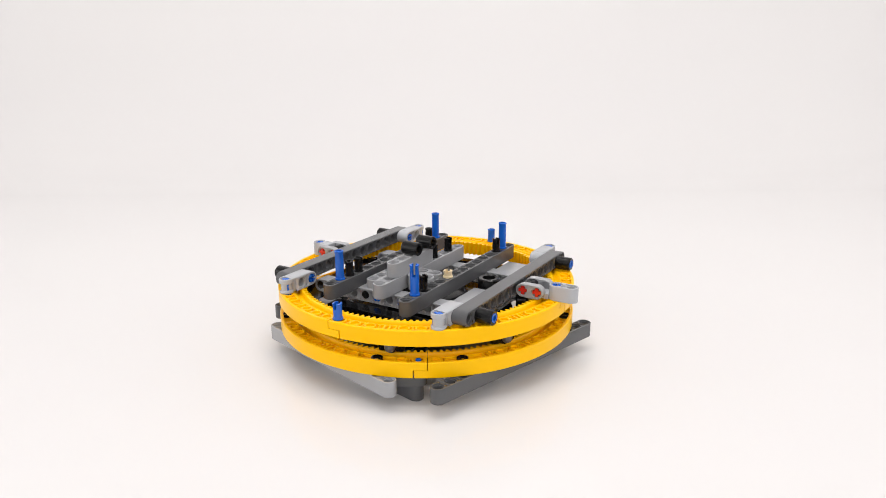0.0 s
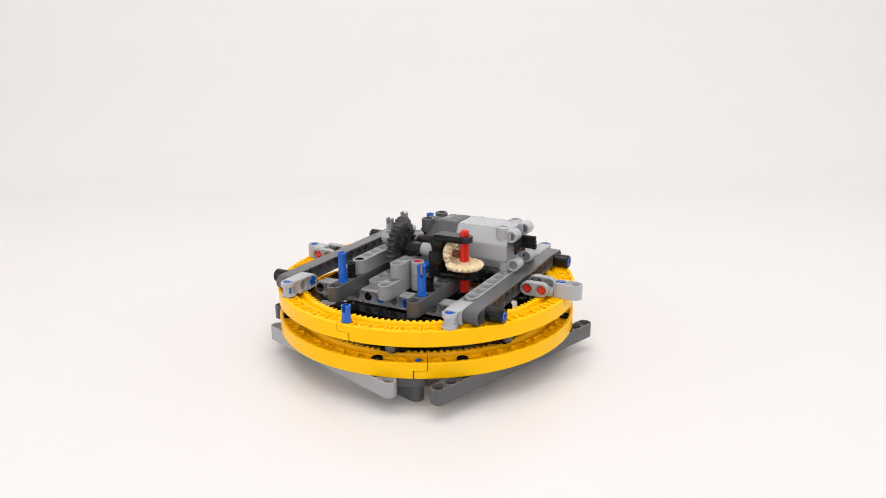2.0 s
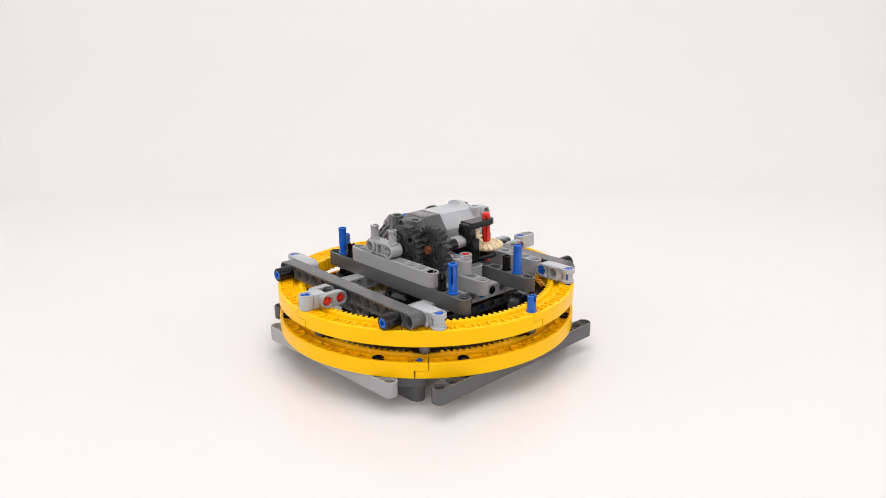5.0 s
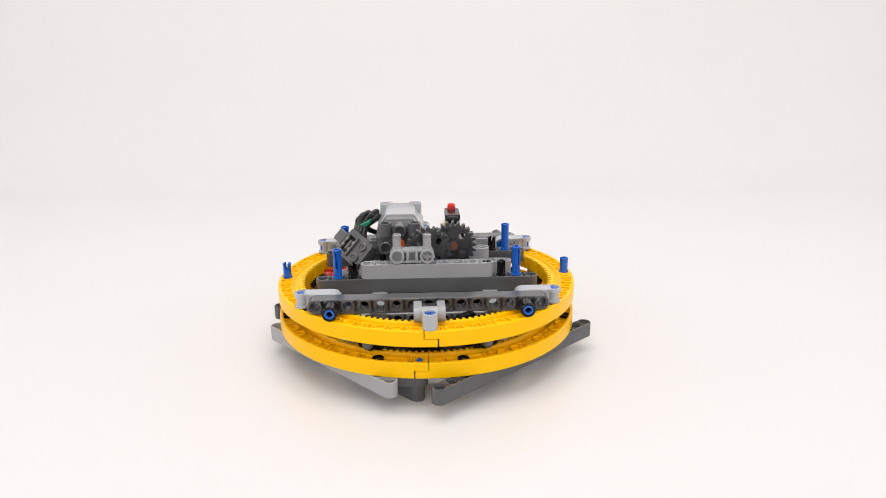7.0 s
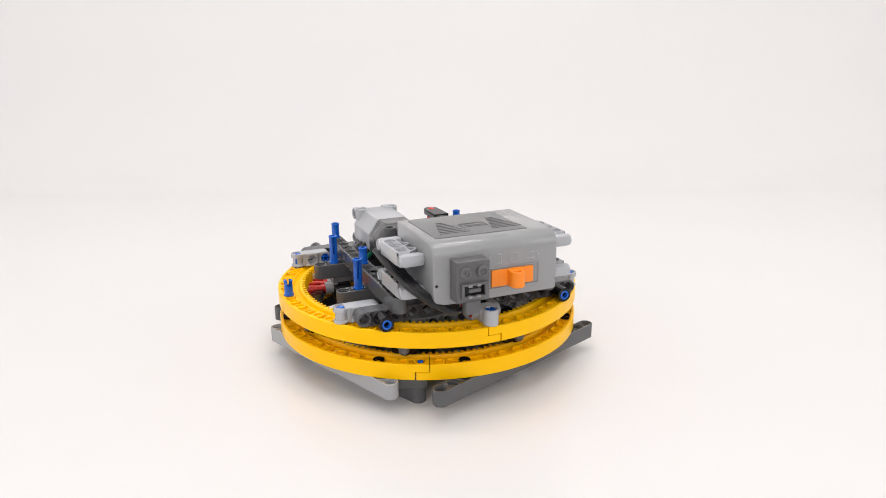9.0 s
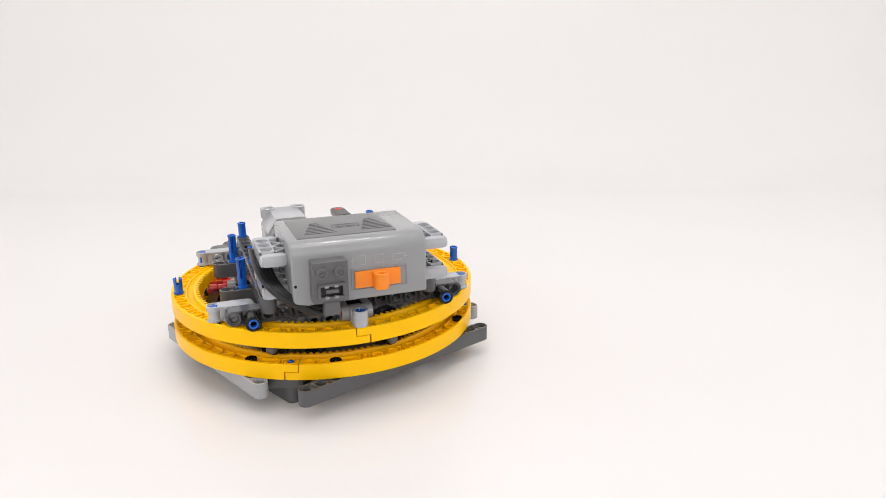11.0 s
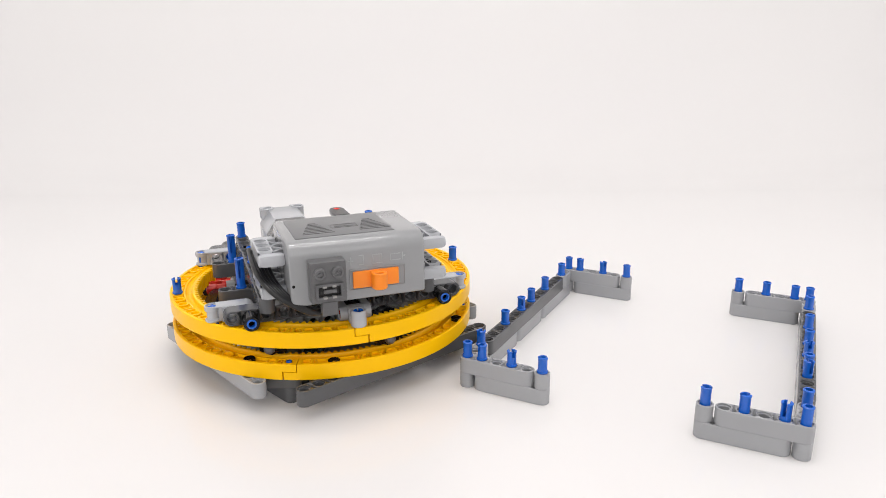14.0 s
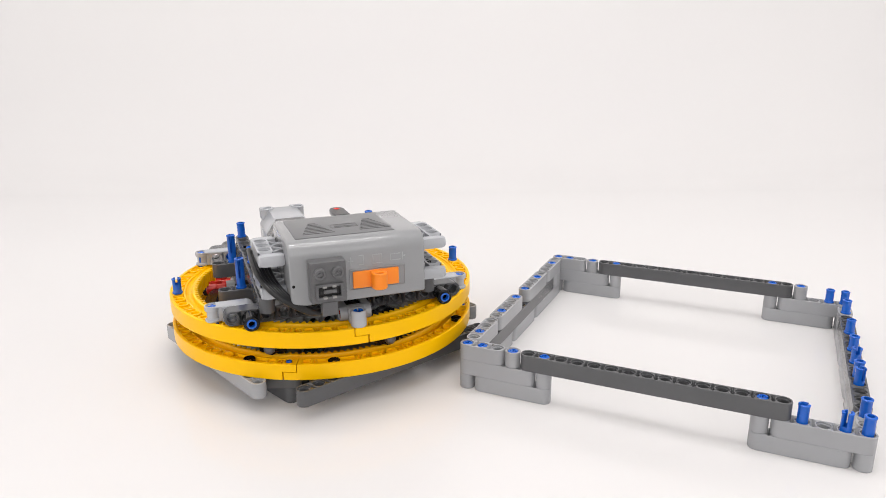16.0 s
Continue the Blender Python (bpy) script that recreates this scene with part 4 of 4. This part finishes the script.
long_near = top_beam(15, 4, 0, 0, DARK, "dark grey fifteen-hole beam bridging the two frame halves")
pin_tops(long_near, ((5, 0), (17, 0)))
long_far = top_beam(15, 4, 20, 0, DARK, "dark grey fifteen-hole beam bridging the two frame halves")
pin_tops(long_far, ((5, 20), (17, 20)))
tops = []
for n, x, y, rz, spots in ((3, 0, 0, 0, ((0, 0), (1, 0))), (1, 3, 0, 0, ((3, 0),)), (4, 0, 1, 90, ((0, 2),)), (5, 0, 5, 90, ((0, 6), (0, 9))),
                           (5, 0, 11, 90, ((0, 11), (0, 14))), (4, 0, 16, 90, ((0, 18),)), (3, 0, 20, 0, ((0, 20), (1, 20))), (1, 3, 20, 0, ((3, 20),))):
    t = top_beam(n, x, y, rz, LIGHT, "light grey top beam pressed onto the blue pins" if n > 1 else "light grey single-hole round beam on a blue pin")
    pin_tops(t, spots)
    tops.append(t)
far_end = top_beam(1, 19, 20, 0, LIGHT, "light grey single-hole round beam on a blue pin")
pin_tops(far_end, ((19, 20),))


# ---- movement ----
PLACE = [(0, -0.0095, 0.3902), (2.0, -0.0094, 0.3897), (3.5, -0.0096, 0.3898), (8.8, -0.0095, 0.3899), (8.9, -0.0091, 0.3882), (9.3, -0.0093, 0.3884),
         (9.5, -0.0132, 0.3889), (9.75, -0.0240, 0.3890), (10.0, -0.0358, 0.3891), (10.2, -0.0438, 0.3889), (10.8, -0.0650, 0.3892), (11.2, -0.0684, 0.3893), (16.0, -0.0684, 0.3893)]
BASE_TURN = [(0, -0.48), (2.0, -0.48), (3.5, 0.0), (9.3, 0.0), (10.0, -1.0), (10.2, -1.5), (11.2, -2.3), (16.0, -2.3)]
TURN = [(0, -121.7), (0.5, -121.3), (0.7, -121.9), (1.7, -121.7), (2.0, -118.0), (2.5, -107.7), (3.0, -93.9), (3.5, -84.4), (4.0, -74.2), (4.2, -69.4), (5.2, -42.3), (6.3, -13.0), (6.5, -7.9), (7.0, 2.3),
        (7.5, 16.1), (8.0, 26.0), (8.5, 25.7), (8.8, 25.0), (8.9, 23.2), (9.3, 23.2), (10.2, 21.6), (11.2, 20.7), (16.0, 20.7)]
ROLL = [(0, 0.0), (1.9, 0.0), (3.5, 3.7), (4.2, 5.5), (6.3, 29.0), (7.0, 36.5), (8.0, 50.0), (9.3, 50.0), (10.2, 48.2), (11.2, 46.0), (16.0, 46.0)]
LEFT = [(0, 0.0235, 0.3245, -29.70), (13.1, 0.0235, 0.3245, -29.70), (13.5, 0.0205, 0.3262, -29.3), (14.0, 0.0121, 0.3310, -28.1), (15.2, 0.0118, 0.3310, -28.0), (15.3, 0.0121, 0.3301, -25.30), (16.0, 0.0121, 0.3301, -25.30)]
RIGHT = [(0, -0.0262, 0.3529, -26.5), (13.1, -0.0262, 0.3529, -26.5), (13.5, -0.0223, 0.3520, -26.8), (14.0, -0.0070, 0.3421, -26.6), (14.5, 0.0082, 0.3376, -27.3), (15.0, 0.0143, 0.3298, -25.9), (15.2, 0.0143, 0.3298, -25.9), (15.3, 0.0121, 0.3301, -25.30), (16.0, 0.0121, 0.3301, -25.30)]


def between(rows, t):
    for a, b in zip(rows, rows[1:]):
        if a[0] <= t <= b[0]:
            k = (t - a[0]) / (b[0] - a[0])
            return [p + (q - p) * k for p, q in zip(a[1:], b[1:])]
    return list(rows[-1][1:])


def turning(turns):
    times = sorted({r[0] for r in PLACE} | {r[0] for r in turns})
    return [(t, pose(*between(PLACE, t), 0, 0, 0, between(turns, t)[0])) for t in times]


def sliding(rows):
    return [(t, pose(x, y, 0, 0, 0, a)) for t, x, y, a in rows]


SLOT = [0]


def lowest(ob):
    return min((o.matrix_local @ v.co).z if o.parent == ob else (o.parent.matrix_local @ o.matrix_local @ v.co).z
               for o in ob.children_recursive for v in o.data.vertices)


def waiting(ob):
    """A place on the sheet behind the camera where the piece lies before it is put on."""
    k = SLOT[0]
    SLOT[0] += 1
    return pose(-1.15 + 0.33 * (k % 7), -0.30 - 0.155 * (k // 7), -lowest(ob))


def put_on(ob, t, rows):
    """Keeps a piece waiting until t, and lets it follow rows from then on."""
    wait = waiting(ob)
    first = [(s, m) for s, m in rows if s > t + 1e-6]
    at_t = next((m for s, m in rows if abs(s - t) < 1e-6), None)
    if at_t is None:
        prev = [r for r in rows if r[0] < t][-1]
        nxt = first[0]
        k = (t - prev[0]) / (nxt[0] - prev[0])
        at_t = prev[1].lerp(nxt[1], k)
    walk(ob, [(0.0, wait), (t - 1 / 30, wait), (t, at_t)] + first)


def motions():
    table_rows, base_rows, roll_rows = turning(TURN), turning(BASE_TURN), turning(ROLL)
    left_rows, right_rows = sliding(LEFT), sliding(RIGHT)
    walk(base, base_rows)
    walk(carriage, roll_rows)
    walk(table, table_rows)
    for ob, t in ((post, 0.3), (bracket, 0.6), (spindle, 0.7), (shaft, 0.9), (nine, 1.0), (pins_block, 1.1), (eleven, 1.2), (second, 1.4),
                  (mot, 1.5), (pinion, 8.4), (cross_l, 8.5), (cross_r, 8.6), (bat, 8.9), (run, 9.0)):
        put_on(ob, t, table_rows)
    # the red axle is pressed down into its holder
    up, down = pose(2 * U, 4 * U, 0), pose(2 * U, 4 * U, -0.37 * U)
    walk(red_axle, [(0.0, up), (8.8, up), (8.9, down), (16.0, down)])
    for p in motor_pins:
        put_on(p, 1.3, table_rows)
    for p in box_pins:
        put_on(p, 8.7, table_rows)
    for p in left_pins:
        put_on(p, 9.0, table_rows)
    tuck = T(0.9, -1.6, -1.5)
    tuck.translation *= U
    put_on(cable, 1.5, [(t, m @ tuck if t >= 8.9 else m) for t, m in table_rows])
    # the plug hangs beside the motor, then is pressed onto the battery box
    hang = T(-4.9, 1.1, 6.55, -35, 25, -45) @ T(0, 0, 0, 0, 90, 0)
    laid = T(-5.1, 0.6, 6.95, -48, -52, 10) @ T(0, 0, 0, 0, 160, 0)
    home = T(-1.99, -10.80, 8.33)
    rows = []
    for t, m in table_rows:
        if t >= 1.5:
            q = (home if t >= 8.95 else laid if t >= 8.55 else hang).copy()
            q.translation *= U
            rows.append((t, m @ q))
            if abs(t - 8.8) < 1e-6:
                rows.append((8.87, m @ q))
    rows = [r for r in rows if abs(r[0] - 8.9) > 1e-6]
    m9 = pose(*between(PLACE, 9.0), 0, 0, 0, 23.2)
    q = home.copy()
    q.translation *= U
    rows = sorted(rows + [(9.0, m9 @ q)], key=lambda r: r[0])
    put_on(plg, 1.7, rows)
    for ob, t in zip((left_parts[0], left_col, left_parts[1]), (11.3, 11.6, 11.9)):
        put_on(ob, t, left_rows)
    for ob, t in ((near_low, 12.2), (col_low, 12.4), (near_mid, 12.5), (col_mid, 12.6), (col_far, 12.7), (foot_far, 12.8), (ends[0], 12.9), (ends[1], 12.9)):
        put_on(ob, t, right_rows)
    for ob in (long_near, long_far):
        put_on(ob, 15.3, left_rows)
    for ob, t in zip(tops, (15.5, 15.4, 15.5, 15.6, 15.7, 15.8, 15.8, 15.9)):
        put_on(ob, t, left_rows)
    put_on(far_end, 16.0, left_rows)


motions()
